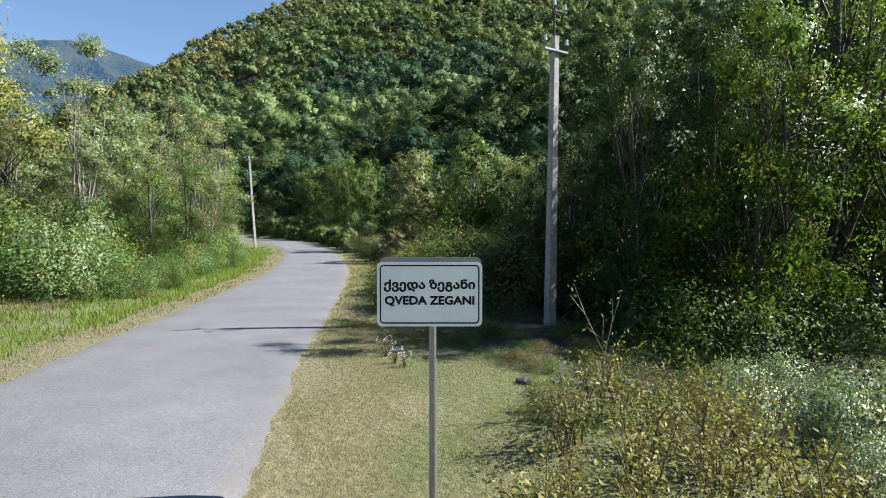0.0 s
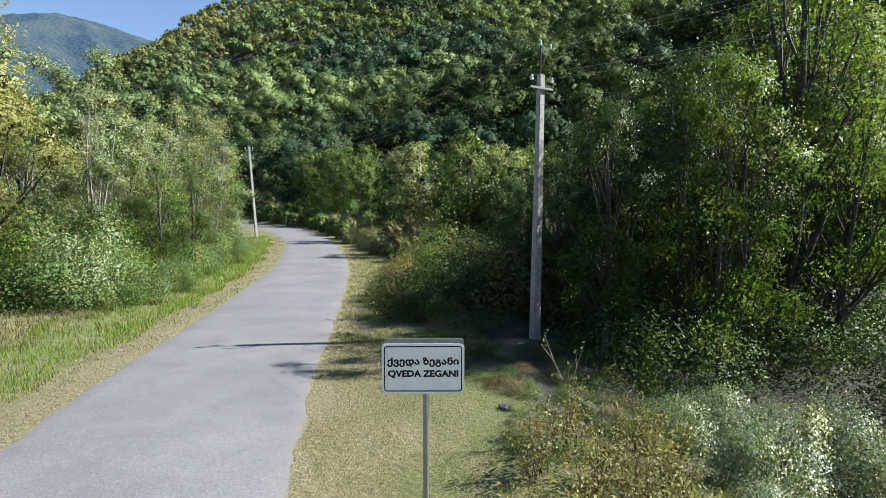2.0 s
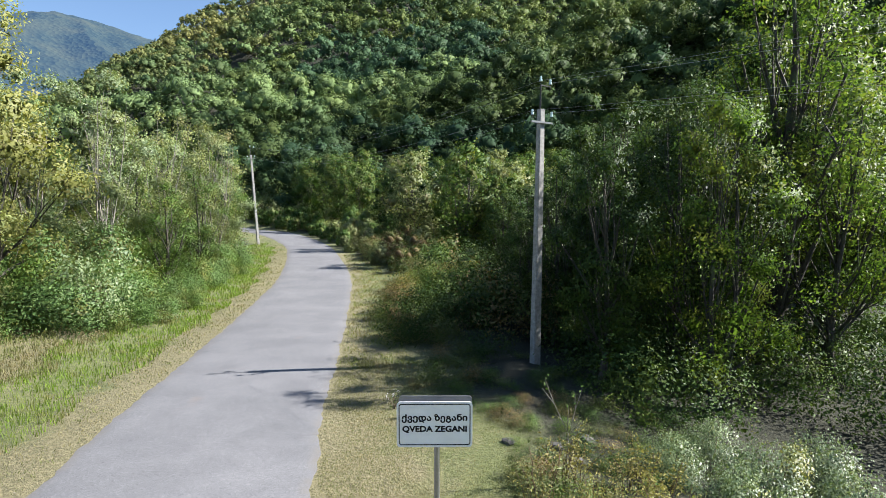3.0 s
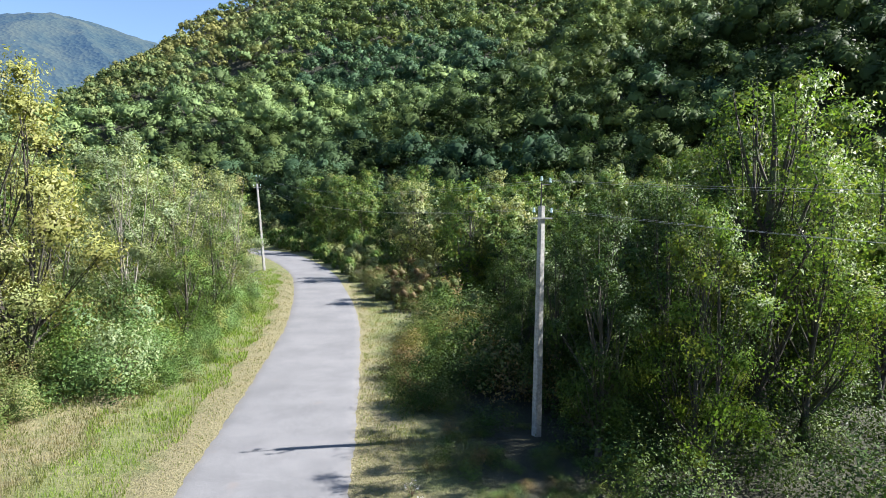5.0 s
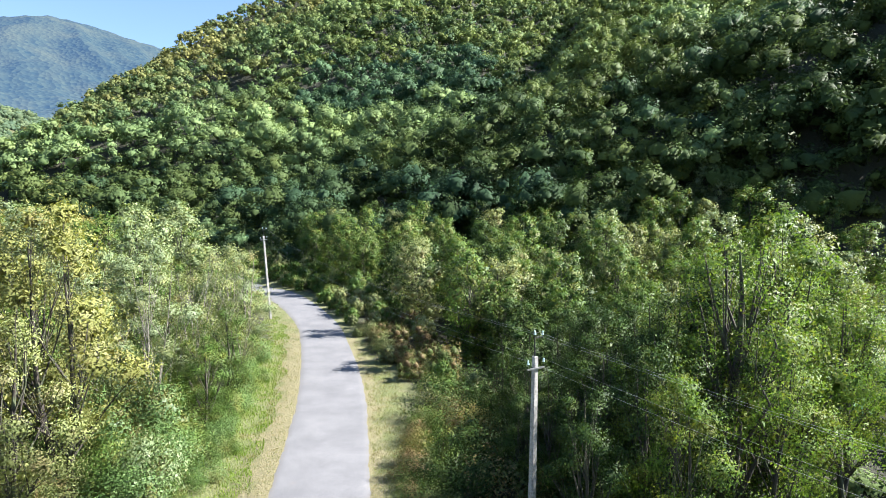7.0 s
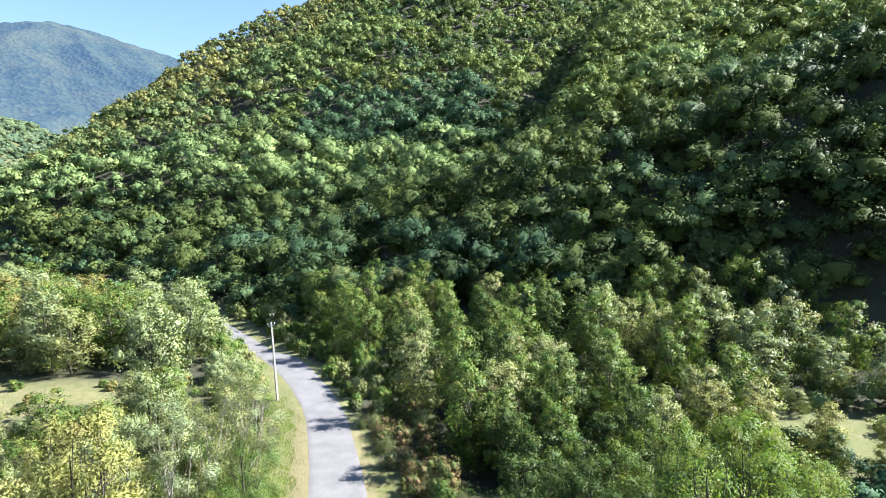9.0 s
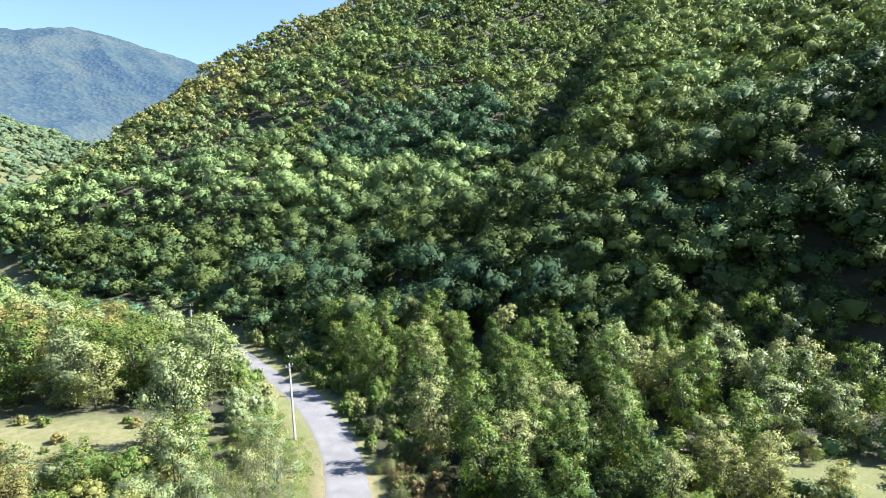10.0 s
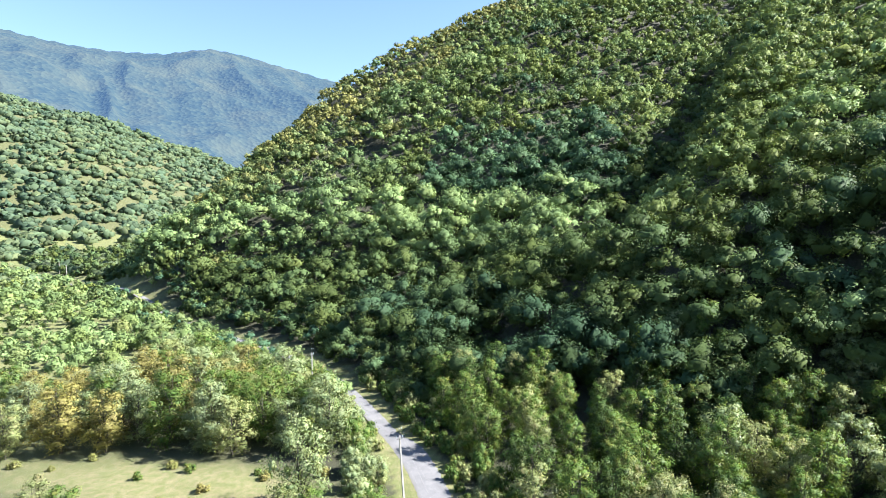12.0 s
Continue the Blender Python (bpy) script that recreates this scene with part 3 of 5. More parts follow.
def build_hill_woods():
    """The wooded hill: a pale band of feathery trees along its foot, blue-green trees above, olive-brown ones on its edge."""
    rng = np.random.default_rng(11)
    x, y = scatter(rng, -215, 290, 56, 600, 6.2)
    bx, by = scatter(rng, 0, 100, 76, 132, 4.4)
    on_bank = land(bx, by) < 0.383 * (bx - 50) + 0.315 * (by - 140) + 38
    lx, ly = scatter(rng, -60, 130, 80, 240, 6.6)
    x, y, low = np.concatenate([x, bx[on_bank], lx]), np.concatenate([y, by[on_bank], ly]), np.concatenate([0 * x, 0 * bx[on_bank], 1 + 0 * lx])
    side = road_side(x, y)
    z = land(x, y, side)
    keep = (side > 9) & (x > spur_edge(y) - 14) & (z < np.minimum(270, 36 + 0.42 * np.hypot(x, y))) & (x < 20 + 0.78 * y)
    keep &= (y > 122) | (z > 11) | ((y > 96) & (x < 12)) | ((y > 84) & (x > 14))
    keep &= ((y < 430) | (x < 190)) & (rng.random(x.shape) > 0.04)
    keep &= np.hypot(x - 39, y - 50) > 12
    x, y, z, low = x[keep], y[keep], z[keep], low[keep]
    far = np.hypot(x, y)
    chance = rng.normal(size=x.shape)
    ridge = np.clip(1.35 - (x - spur_edge(y)) / 85, 0, 1) * step01(y, 180, 250)
    patch = wavy(x, y, 38, 2.2) + 0.6 * wavy(x, y, 17, 5.1)
    tint = np.clip(0.2 + 0.06 * chance + 0.13 * patch, 0.06, 0.85)
    band = (np.abs(z - 31 - 0.03 * (x + 20)) < 8.5) & (x < 16) & (y > 150)
    blue = (z > 40) & (z < 74 + 0.05 * x + 9 * wavy(x, y, 50, 6.0)) & (x < 24 + 4 * chance) & (y > 170)
    tint = np.where(blue, 0.03 + 0.03 * np.abs(chance), tint)
    tint = np.where(band, 0.46 + 0.05 * chance, tint)
    tint = np.clip(tint + (0.66 + 0.14 * chance) * ridge ** 0.6 * ~band, 0, 1)
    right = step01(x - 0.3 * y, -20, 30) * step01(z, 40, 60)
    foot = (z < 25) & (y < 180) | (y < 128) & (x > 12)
    tint = np.clip(tint + 0.14 * right * rng.random(x.shape), 0, 1)
    h = rng.uniform(7.5, 15.5, x.shape) * np.where(band, 1.12, 1.0) * (1 - 0.2 * ridge) * (1 - 0.55 * low)
    r = rng.uniform(1.0, 1.75, x.shape) ** 1.5 * 3.1 * (1 - 0.12 * ridge) * np.where(band, 1.15, 1.0)
    # tone holds shade at the foot and bank, sunlight on the right slope
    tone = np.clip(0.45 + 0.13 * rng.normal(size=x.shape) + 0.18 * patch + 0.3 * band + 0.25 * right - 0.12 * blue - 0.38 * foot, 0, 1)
    # tall trees out of the shaded bank and along its crest, paled as sunlit
    for tx, ty, top in ((51.6, 96.3, 34.5), (54.5, 95.0, 32.5), (42.6, 90.3, 25.0), (45.5, 91.5, 27.5), (24.5, 109, 28.5), (36.4, 105.7, 30), (31.4, 111.5, 32), (28.0, 110, 29), (44.6, 123.4, 42), (13.9, 108, 21)):
        ground = float(land(tx, ty)[0])
        x, y, z, far, h = np.append(x, tx), np.append(y, ty), np.append(z, ground), np.append(far, math.hypot(tx, ty)), np.append(h, max(6.0, top - ground + 0.8))
        r, tint, tone = np.append(r, rng.uniform(4.2, 5.6)), np.append(tint, rng.uniform(0.22, 0.55)), np.append(tone, 0.7)
    s = np.clip(far / 415, 0.31, 1.05)
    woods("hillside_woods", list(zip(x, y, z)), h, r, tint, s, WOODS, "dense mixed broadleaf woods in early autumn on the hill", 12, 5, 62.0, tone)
    return len(x)


def build_valley_scrub():
    """Trees and scrub of the valley floor past the thicket by the meadow."""
    rng = np.random.default_rng(31)
    x, y = scatter(rng, -330, -20, 60, 330, 6.2)
    side = road_side(x, y)
    z = land(x, y, side)
    keep = (np.abs(side) > np.where(np.hypot(x, y) < 270, 3.7, 6.0)) & (np.hypot(x, y) > np.where(side < 0, 128, 96)) & (-x < 34 + 1.15 * y) & ((x < spur_edge(y) + 40) | (side < 0) | (z < 32))
    open_land = wavy(x, y, 34, 3.3) + 0.4 * wavy(x, y, 15, 1.3)
    keep &= (open_land < 0.55) | (side > 0) | (np.hypot(x, y) < 215)
    keep &= (side > 0) | (z < 60)
    x, y, z, side = x[keep], y[keep], z[keep], side[keep]
    far = np.hypot(x, y)
    tint = np.clip(np.where(side > 0, 0.2, 0.42) + 0.1 * rng.normal(size=x.shape), 0.08, 0.9)
    h = np.where(np.abs(side) < 9, rng.uniform(4.0, 6.5, x.shape), rng.uniform(4.0, 9.5, x.shape))
    r = rng.uniform(2.4, 4.4, x.shape)
    # on the hill's side of the road the tone is cut, as in shade
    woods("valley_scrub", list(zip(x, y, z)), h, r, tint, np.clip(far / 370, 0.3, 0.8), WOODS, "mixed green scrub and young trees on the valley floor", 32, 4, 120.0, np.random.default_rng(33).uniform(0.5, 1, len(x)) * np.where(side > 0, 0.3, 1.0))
    return len(x)


def build_roadside_scrub():
    """Tall scrub that closes in on both sides of the road past its bend, and low growth on the wood's floor."""
    rng = np.random.default_rng(41)
    x, y = scatter(rng, -205, -38, 96, 225, 3.4)
    side = road_side(x, y)
    keep = (np.abs(side) > 3.9) & (np.abs(side) < 11) & (np.hypot(x, y) < 288)
    fx, fy = scatter(rng, 8, 66, 22, 100, 4.2)
    fside = road_side(fx, fy)
    fkeep = (fside > 10) & (fx < 10 + 0.8 * fy) & (np.hypot((fx - 41) / 1.6, fy - 51) > 4.0) & ((fy > 30) | (fx > 18))
    tall = np.concatenate([rng.uniform(4.2, 7.2, keep.sum()), rng.uniform(1.5, 4.5, fkeep.sum())])
    x, y, side = np.concatenate([x[keep], fx[fkeep]]), np.concatenate([y[keep], fy[fkeep]]), np.concatenate([side[keep], fside[fkeep]])
    z = land(x, y, side)
    far = np.hypot(x, y)
    tint = np.clip(0.25 + 0.22 * rng.normal(size=x.shape), 0, 1)
    woods("roadside_scrub", list(zip(x, y, z)), tall, rng.uniform(1.8, 2.9, x.shape), tint, np.clip(far / 370, 0.2, 0.6), WOODS, "tangled green scrub beside the road and under the trees", 42, 4, 120.0)
    return len(x)


def build_far_woods():
    rng = np.random.default_rng(21)
    x, y = rng.uniform(-1000, -150, 12000), rng.uniform(150, 1150, 12000)
    z = land(x, y)
    side = road_side(x, y)
    deg = np.degrees(np.arctan2(-x, y + 10))
    keep = (deg > 24) & (deg < 52) & (np.abs(side) > 9) & (np.hypot(x, y) > 310) & (x < spur_edge(y) - 16) & ((-x + y) * 0.7071 < 930)
    field = wavy(x, y, 70, 9.0) + 0.5 * wavy(x, y, 33, 4.0)
    thin = np.hypot(x, y) < 520
    keep &= field + 0.2 * rng.normal(size=x.shape) < np.where(thin, 0.5, 1.1)
    x, y, z, thin = x[keep], y[keep], z[keep], thin[keep]
    far = np.hypot(x, y)
    tint = np.clip(0.26 + 0.1 * rng.normal(size=x.shape) + 0.12 * wavy(x, y, 90, 3.0) + 0.2 * thin, 0, 1)
    h, r = rng.uniform(4.0, 7.0, x.shape), rng.uniform(5.5, 9.5, x.shape)
    woods("valley_woods", list(zip(x, y, z)), h, r, tint, np.clip(far / 370, 0.9, 2.3), WOODS_FAR_HAZY,
          "far scattered woods and scrub across the valley, paled for haze", 22, 4, 34.0, np.random.default_rng(23).uniform(0, 1, len(x)), 0.9)
    return len(x)


build_hill_woods()
build_valley_scrub()
build_roadside_scrub()
build_far_woods()


# ---- trees and shrubs ----
def branches(rng, height, radius, lobes, trunk, stems=1, spread=0.0):
    """Trunks with a bend, and a limb out to every lobe."""
    trunks, limbs = [], []
    for s in range(stems):
        a = s * 2.3 + rng.uniform(0, 1)
        lean = spread * (0.6 + 0.6 * rng.random()) * height if stems > 1 else 0.02 * height
        top = 0.93 * height * rng.uniform(0.85, 1.0) if stems > 1 else 0.95 * height
        ks = np.linspace(0, 1, 8)
        ox, oy = 0.12 * rng.normal(size=2) * (stems > 1)
        wob = 0.03 * height * np.sin(ks * rng.uniform(3, 6) + a)
        line = [(ox + lean * k ** 1.3 * math.cos(a) + w * (k > 0) * 0.5, oy + lean * k ** 1.3 * math.sin(a) - w * (k > 0) * 0.5, top * k - 0.15 * (k == 0),
                 trunk * (1 - 0.9 * k) * (1.25 if k == 0 else 1) / (1 + 0.25 * (stems - 1))) for k, w in zip(ks, wob)]
        trunks.append(line)
    for i, (x, y, z, r) in enumerate(lobes):
        line = trunks[i % stems]
        k0 = int(np.clip((z - 0.35 * r) / height * 7 - 1.2, 1, 6))
        bx, by, bz, br = line[k0]
        mid = (bx + 0.45 * (x - bx) + 0.1 * rng.normal(), by + 0.45 * (y - by) + 0.1 * rng.normal(), bz + 0.35 * (z - bz) + 0.1 * abs(rng.normal()))
        limbs.append([(bx, by, bz, br * 0.55), (*mid, br * 0.36), (x, y, z, br * 0.18), (x + 0.6 * r * rng.normal() * 0.5, y + 0.6 * r * rng.normal() * 0.5, z + 0.7 * r, 0.006)])
        for _ in range(2):
            q = unit(rng.normal(size=3)) * r * 0.85
            limbs.append([(*mid, br * 0.2), (0.5 * (mid[0] + x + q[0]), 0.5 * (mid[1] + y + q[1]), 0.5 * (mid[2] + z + q[2]) + 0.1, br * 0.12), (x + q[0], y + q[1], z + abs(q[2]), 0.005)])
    return trunks, limbs


def outwards(c, d, height):
    """Out of the crown as a whole, and out of each of its lobes."""
    return 1.0 * unit(c - np.array([[0, 0, 0.5 * height]])) + 0.45 * d


def make_tree(name, seed, height, radius, low, lobes, count, size, leaf, bark, trunk=0.12, stems=1, spread=0.0, taper=0.5, fine=True, flat=0.8, deep=0.45, sides=6, jitter=0.8, heart=0.0, fill=0):
    """A model tree of meshes that its copies share: trunk, limbs, crown."""
    rng = np.random.default_rng(seed)
    lob = lobes_of(rng, height, radius, low, lobes, taper)
    if stems > 1:
        lob[:, :2] *= 1.15
    trunks, limbs = branches(rng, height, radius, lob, trunk, stems, spread)
    c, d = on_lobes(rng, lob, count, flat, deep)
    s = size * rng.uniform(0.6, 1.35, count)
    c[:, 2] = np.maximum(c[:, 2], 0.05)
    if fine:
        v, f = leaves(rng, c, d + np.array([[0, 0, 0.5]]), s, jitter=jitter)
    else:
        v, f = shreds(rng, c, d + np.array([[0, 0, 0.4]]), s * (1.12 if size < 0.1 else 1), 0.7 if size < 0.1 else 0.5, 0.5 if size < 0.1 else 0.75)
    faces = [f]
    nor = [rounded(v, 4 if fine else 3, outwards(c, d, height), 0.42)]
    if fill:
        ic, idr = on_lobes(rng, lob, fill, flat, 0.1)
        ic = ic - idr * (0.35 * lob[:, 3].mean())
        iv, jf = shreds(rng, ic, idr, size * 1.9 * rng.uniform(0.7, 1.3, fill), 1.0)
        nor.append(rounded(iv, 3, outwards(ic, idr, height), 0.3))
        faces.append(jf + len(v))
        v = np.concatenate([v, iv])
    if heart > 0:
        hv, hf = cores(rng, lob, heart, flat, 0.25)
        nor.append(unit(np.tile(BALL[0], (len(lob), 1))))
        faces.append(hf + len(v))
        v = np.concatenate([v, hv])
    tv, tf = tubes(trunks, sides)
    lv, lf = tubes(limbs, 4)
    return {"trunk": mesh_of("trunk", np.concatenate([tv, lv]), [tf, lf + len(tv)], bark, True), "crown": mesh_of("crown", v, faces, leaf, False, None, np.concatenate(nor))}


def make_shrub(name, seed, height, radius, lobes, count, size, leaf, bark, fine=True, stems=5, heart=0.7, up=0.3):
    """A model shrub: a few stems from the ground and a low mass of leaves."""
    rng = np.random.default_rng(seed)
    out = []
    for i in range(lobes):
        a, d = rng.uniform(0, 6.28), radius * math.sqrt(rng.random()) * 0.75
        r = radius * rng.uniform(0.3, 0.5)
        top = height * (1 - 0.55 * (d / radius) ** 2) * rng.uniform(0.75, 1.05)
        out.append((d * math.cos(a), d * math.sin(a), max(0.3 * r, top - 0.8 * r), r))
        if top > 1.6 * r:
            out.append((d * math.cos(a), d * math.sin(a), 0.4 * (top - 0.8 * r), r))
    lob = np.array(out)
    c, d = on_lobes(rng, lob, count, 0.85, 0.5)
    c[:, 2] = np.abs(c[:, 2])
    s = size * rng.uniform(0.6, 1.35, count)
    v, f = leaves(rng, c, d + np.array([[0, 0, 0.6]]), s, jitter=0.7) if fine else shreds(rng, c, d + np.array([[0, 0, 0.4]]), s * (1.12 if size < 0.1 else 1), 0.5, 0.5 if size < 0.1 else 0.75)
    faces = [f]
    nor = [rounded(v, 4 if fine else 3, outwards(c, d, 0.6 * height) + np.array([[0, 0, up]]), 0.6)]
    if size < 0.1:
        ic, idr = on_lobes(rng, lob, 260, 0.8, 0.1)
        ic = ic - idr * (0.45 * lob[:, 3].mean())
        ic[:, 2] = np.abs(ic[:, 2])
        iv, jf = shreds(rng, ic, idr, size * 1.5 * rng.uniform(0.7, 1.3, 260), 1.0, 0.55)
        nor.append(rounded(iv, 3, outwards(ic, idr, 0.6 * height), 0.3))
        faces.append(jf + len(v))
        v = np.concatenate([v, iv])
    if heart > 0:
        hv, hf = cores(rng, lob, heart, 0.85, 0.25)
        nor.append(unit(np.tile(BALL[0], (len(lob), 1))))
        hv[:, 2] = np.maximum(hv[:, 2], -0.05)
        faces.append(hf + len(v))
        v = np.concatenate([v, hv])
    lines = []
    for i in range(stems):
        x, y, z, r = lob[int(rng.integers(len(lob)))]
        lines.append([(0.12 * rng.normal(), 0.12 * rng.normal(), -0.1, 0.03), (0.5 * x, 0.5 * y, 0.5 * z + 0.1, 0.02), (x, y, z + 0.5 * r, 0.006)])
    tv, tf = tubes(lines, 4)
    return {"stem": mesh_of("stem", tv, [tf], bark, True), "foliage": mesh_of("foliage", v, faces, leaf, False, None, np.concatenate(nor))}


PARTS_LEAF = ("crown", "foliage")


def plant(model, name, x, y, scale, turn, leaf, label, category, group, wide=1.0, sink=0.0, z=None):
    """One plant of its own, on the model's shared meshes, with its own leaf colour."""
    z = float(land(x, y)[0]) if z is None else z
    m = pose(x, y, z - sink, 0, 0, turn) @ Matrix.Diagonal((scale * wide, scale * wide, scale, 1))
    ob = thing(name, label, category, m, group)
    for key, me in [(k, one) for k, many in model.items() for one in (many if isinstance(many, list) else [many])]:
        p = piece(key, me, ob)
        if key in PARTS_LEAF and leaf is not None:
            p.material_slots[0].link = "OBJECT"
            p.material_slots[0].material = leaf
    return ob


BROAD = [make_tree("broad", 30 + i, 10, 2.7 + 0.3 * (i % 3), 0.16, 19, 13000, 0.062, LEAF_ALDER_SHADE, BARK, 0.17, 1 + (i % 2), 0.08, fine=False, sides=7, deep=0.45, fill=1600) for i in range(4)]
STOUT = [make_tree("stout", 44, 10, 3.0, 0.36, 19, 9500, 0.064, LEAF_ALDER_SHADE, BARK, 0.29, 1, 0.0, fine=False, sides=10, deep=0.45)]
AIRY = [make_tree("airy", 46 + i, 10, 2.8, 0.26, 20, 12000, 0.062, LEAF_ALDER_SHADE, BARK, 0.17, 1 + i, 0.08, fine=False, sides=7, deep=0.45) for i in range(2)]
SLIM = [make_tree("slim", 50 + i, 9, 1.9, 0.2, 14, 9000, 0.058, LEAF_GREY, BARK_PALE, 0.07, 3, 0.13, fine=False, deep=0.2) for i in range(3)]
TWIGGY = [make_tree("twiggy", 60 + i, 9, 2.6, 0.22, 18, 8000, 0.054, LEAF_OLIVE, BARK_PALE, 0.09, 4, 0.17, fine=False, deep=0.2) for i in range(2)]
ROUND = [make_tree("round", 70 + i, 9, 3.1 + 0.35 * (i % 3), 0.12, 22, 5200, 0.13, LEAF_GREEN, BARK, 0.13, 1 + (i % 2), 0.08, fine=False, sides=5, heart=0.32, deep=0.4) for i in range(5)]
SHRUB = [make_shrub("shrub", 80 + i, 2.4, 1.9, 12, 4200, 0.056, LEAF_BRAMBLE, STEM, fine=False, heart=0) for i in range(3)]
BANK = [make_shrub("bank", 85 + i, 2.4, 1.9, 13, 5600, 0.058, LEAF_GLINT, STEM, heart=0, up=2.2) for i in range(2)]
BUSH = [make_shrub("bush", 90 + i, 3.2, 2.3, 12, 2800, 0.095, LEAF_GREEN, STEM, fine=False, heart=0.45) for i in range(4)]

LABEL = {
    LEAF_GREEN: "green broadleaf", LEAF_ALDER_LIT: "sun-brightened green", LEAF_ALDER_SHADE: "shade-darkened green alder-like", LEAF_YELLOW: "yellowing autumn", LEAF_GREY: "pale silvery-leaved",
    LEAF_GLINT: "glint-paled glossy bramble-like", LEAF_OLIVE: "olive-brown thinning", LEAF_RUST: "rust-brown withering", LEAF_BRAMBLE: "glossy green bramble", LEAF_WEED: "yellow-green weedy",
}


def tree(models, rng, x, y, height, leaf, wide=1.0, model_height=10.0, where="in the valley woods", group="valley trees", name="tree"):
    k = int(rng.integers(len(models)))
    return plant(models[k], name, x, y, height / model_height, rng.uniform(0, 360), leaf, "%s tree %s" % (LABEL[leaf], where), "tree", group, wide, 0.05)


def shrub(models, rng, x, y, height, leaf, wide=1.0, model_height=2.4, where="beside the road", group="roadside shrubs"):
    k = int(rng.integers(len(models)))
    return plant(models[k], "shrub", x, y, height / model_height, rng.uniform(0, 360), leaf, "%s shrub %s" % (LABEL[leaf], where), "shrub", group, wide, 0.05)


JOINED = collections.defaultdict(list)


def low_shrub(models, rng, x, y, height, leaf, wide=1.0, model_height=2.4):
    """A shrub of the tangle that nobody could count; join_thickets() makes one mesh of all that share a leaf."""
    JOINED[leaf].append((models[int(rng.integers(len(models)))]["foliage"], x, y, height / model_height, wide, rng.uniform(0, 6.28)))


@functools.cache
def arrays_of(me):
    v, n, f = np.empty(len(me.vertices) * 3), np.empty(len(me.vertices) * 3), np.empty(len(me.loops), dtype=np.int32)
    me.vertices.foreach_get("co", v)
    me.attributes["custom_normal"].data.foreach_get("vector", n)
    me.loops.foreach_get("vertex_index", f)
    k = len(me.polygons[0].vertices)
    return v.reshape(-1, 3), n.reshape(-1, 3), f.reshape(-1, k)


def join_thickets(name, label, every=1):
    for leaf, rows in JOINED.items():
        vs, ns, fs, at = [], [], [], 0
        for me, x, y, k, wide, a in rows:
            v, n, f = arrays_of(me)
            turn = np.array([[math.cos(a), math.sin(a), 0], [-math.sin(a), math.cos(a), 0], [0, 0, 1]])
            vs.append((v * np.array([k * wide, k * wide, k])) @ turn + np.array([x, y, float(land(x, y)[0]) - 0.05]))
            ns.append(n @ turn)
            fs.append(f[::every] + at)
            at += len(v)
        tagged(new(name, mesh_of(name, np.concatenate(vs), [np.concatenate(fs)], leaf, False, None, np.concatenate(ns))), label % LABEL[leaf], "undergrowth", kind="stuff")
    JOINED.clear()


rng = np.random.default_rng(5)


def pick(options):
    return options[int(rng.integers(len(options)))]


def spots(x0, x1, y0, y1, gap):
    """Scattered places with their distance from the road's middle and their height."""
    x, y = scatter(rng, x0, x1, y0, y1, gap)
    side = road_side(x, y)
    return [tuple(float(v) for v in row) for row in zip(x, y, side, land(x, y, side))]


def sunlit_limit(x, y, side):
    """How tall a tree may grow and still leave the road in the sun, as it is."""
    return 0.87 * (side - 0.6 - 2.4 * float(step01(y, 17.5, 20.5)))


# the shady wood beside the road
for x, y, side, z in spots(4.5, 62, 13, 62, 3.6):
    if side < 8.6 + (3 if y > 34 else 0) or (y < 15 and x < 26) or math.hypot(x - 2.9, y - 15.9) < 2.2 or math.hypot((x - 41) / 1.6, y - 51) < 4.5 or x > 8 + 0.8 * y:
        continue
    if (x > 26 or y > 44) and rng.random() < 0.4:
        continue
    if (x < 10 and y < 30) or (x > 12.5 and y < 19.5) or (17 < x < 26 and y < 32):
        continue
    if x > 25 and y < 36 and rng.random() < 0.3:
        continue
    tall = 6.2 + 3.0 * rng.random() + 1.5 * math.exp(-((x - 11.5) / 4) ** 2 - ((y - 18.5) / 5) ** 2) - 2.0 * float(step01(y, 24, 40)) - 1.6 * float(step01(x, 16, 26))
    if y < 45:
        tall = min(tall, sunlit_limit(x, y, side))
    if abs(y - 15.95 - 0.165 * (x - 2.9)) < 2.6:
        tall = min(tall, 4.4 + 0.87 * (x - 2.9))
    near = y < 27 and x < 17
    # shade-darkened leaves towards the road, mostly sun-brightened ones further right
    leaf = LEAF_ALDER_SHADE if x < 0.42 * y else pick([LEAF_ALDER_LIT, LEAF_ALDER_LIT, LEAF_ALDER_LIT, LEAF_ALDER_SHADE])
    if x > 24:
        leaf = pick([LEAF_GREEN, LEAF_OLIVE, LEAF_YELLOW, LEAF_ALDER_SHADE])
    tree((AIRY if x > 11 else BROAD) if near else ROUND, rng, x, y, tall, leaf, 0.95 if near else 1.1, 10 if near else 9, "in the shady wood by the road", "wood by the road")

for x, y, side, z in spots(4.2, 10, 13.8, 30, 2.45):
    if math.hypot(x - 2.9, y - 15.9) < 1.8 or side < 8.2 or (x > 0.58 * y and y < 17):
        continue
    tall = sunlit_limit(x, y, side) * rng.uniform(0.86, 1.0)
    if abs(y - 15.95 - 0.165 * (x - 2.9)) < 2.0:
        tall = min(tall, 4.2 + 0.87 * (x - 2.9))
    # leaf colour again switches from shaded to sunlit with x
    tree(BROAD, rng, x, y, min(tall, 8.8), LEAF_ALDER_SHADE if x < 0.45 * y else LEAF_ALDER_LIT, 0.85, 10, "at the edge of the shady wood", "wood by the road")
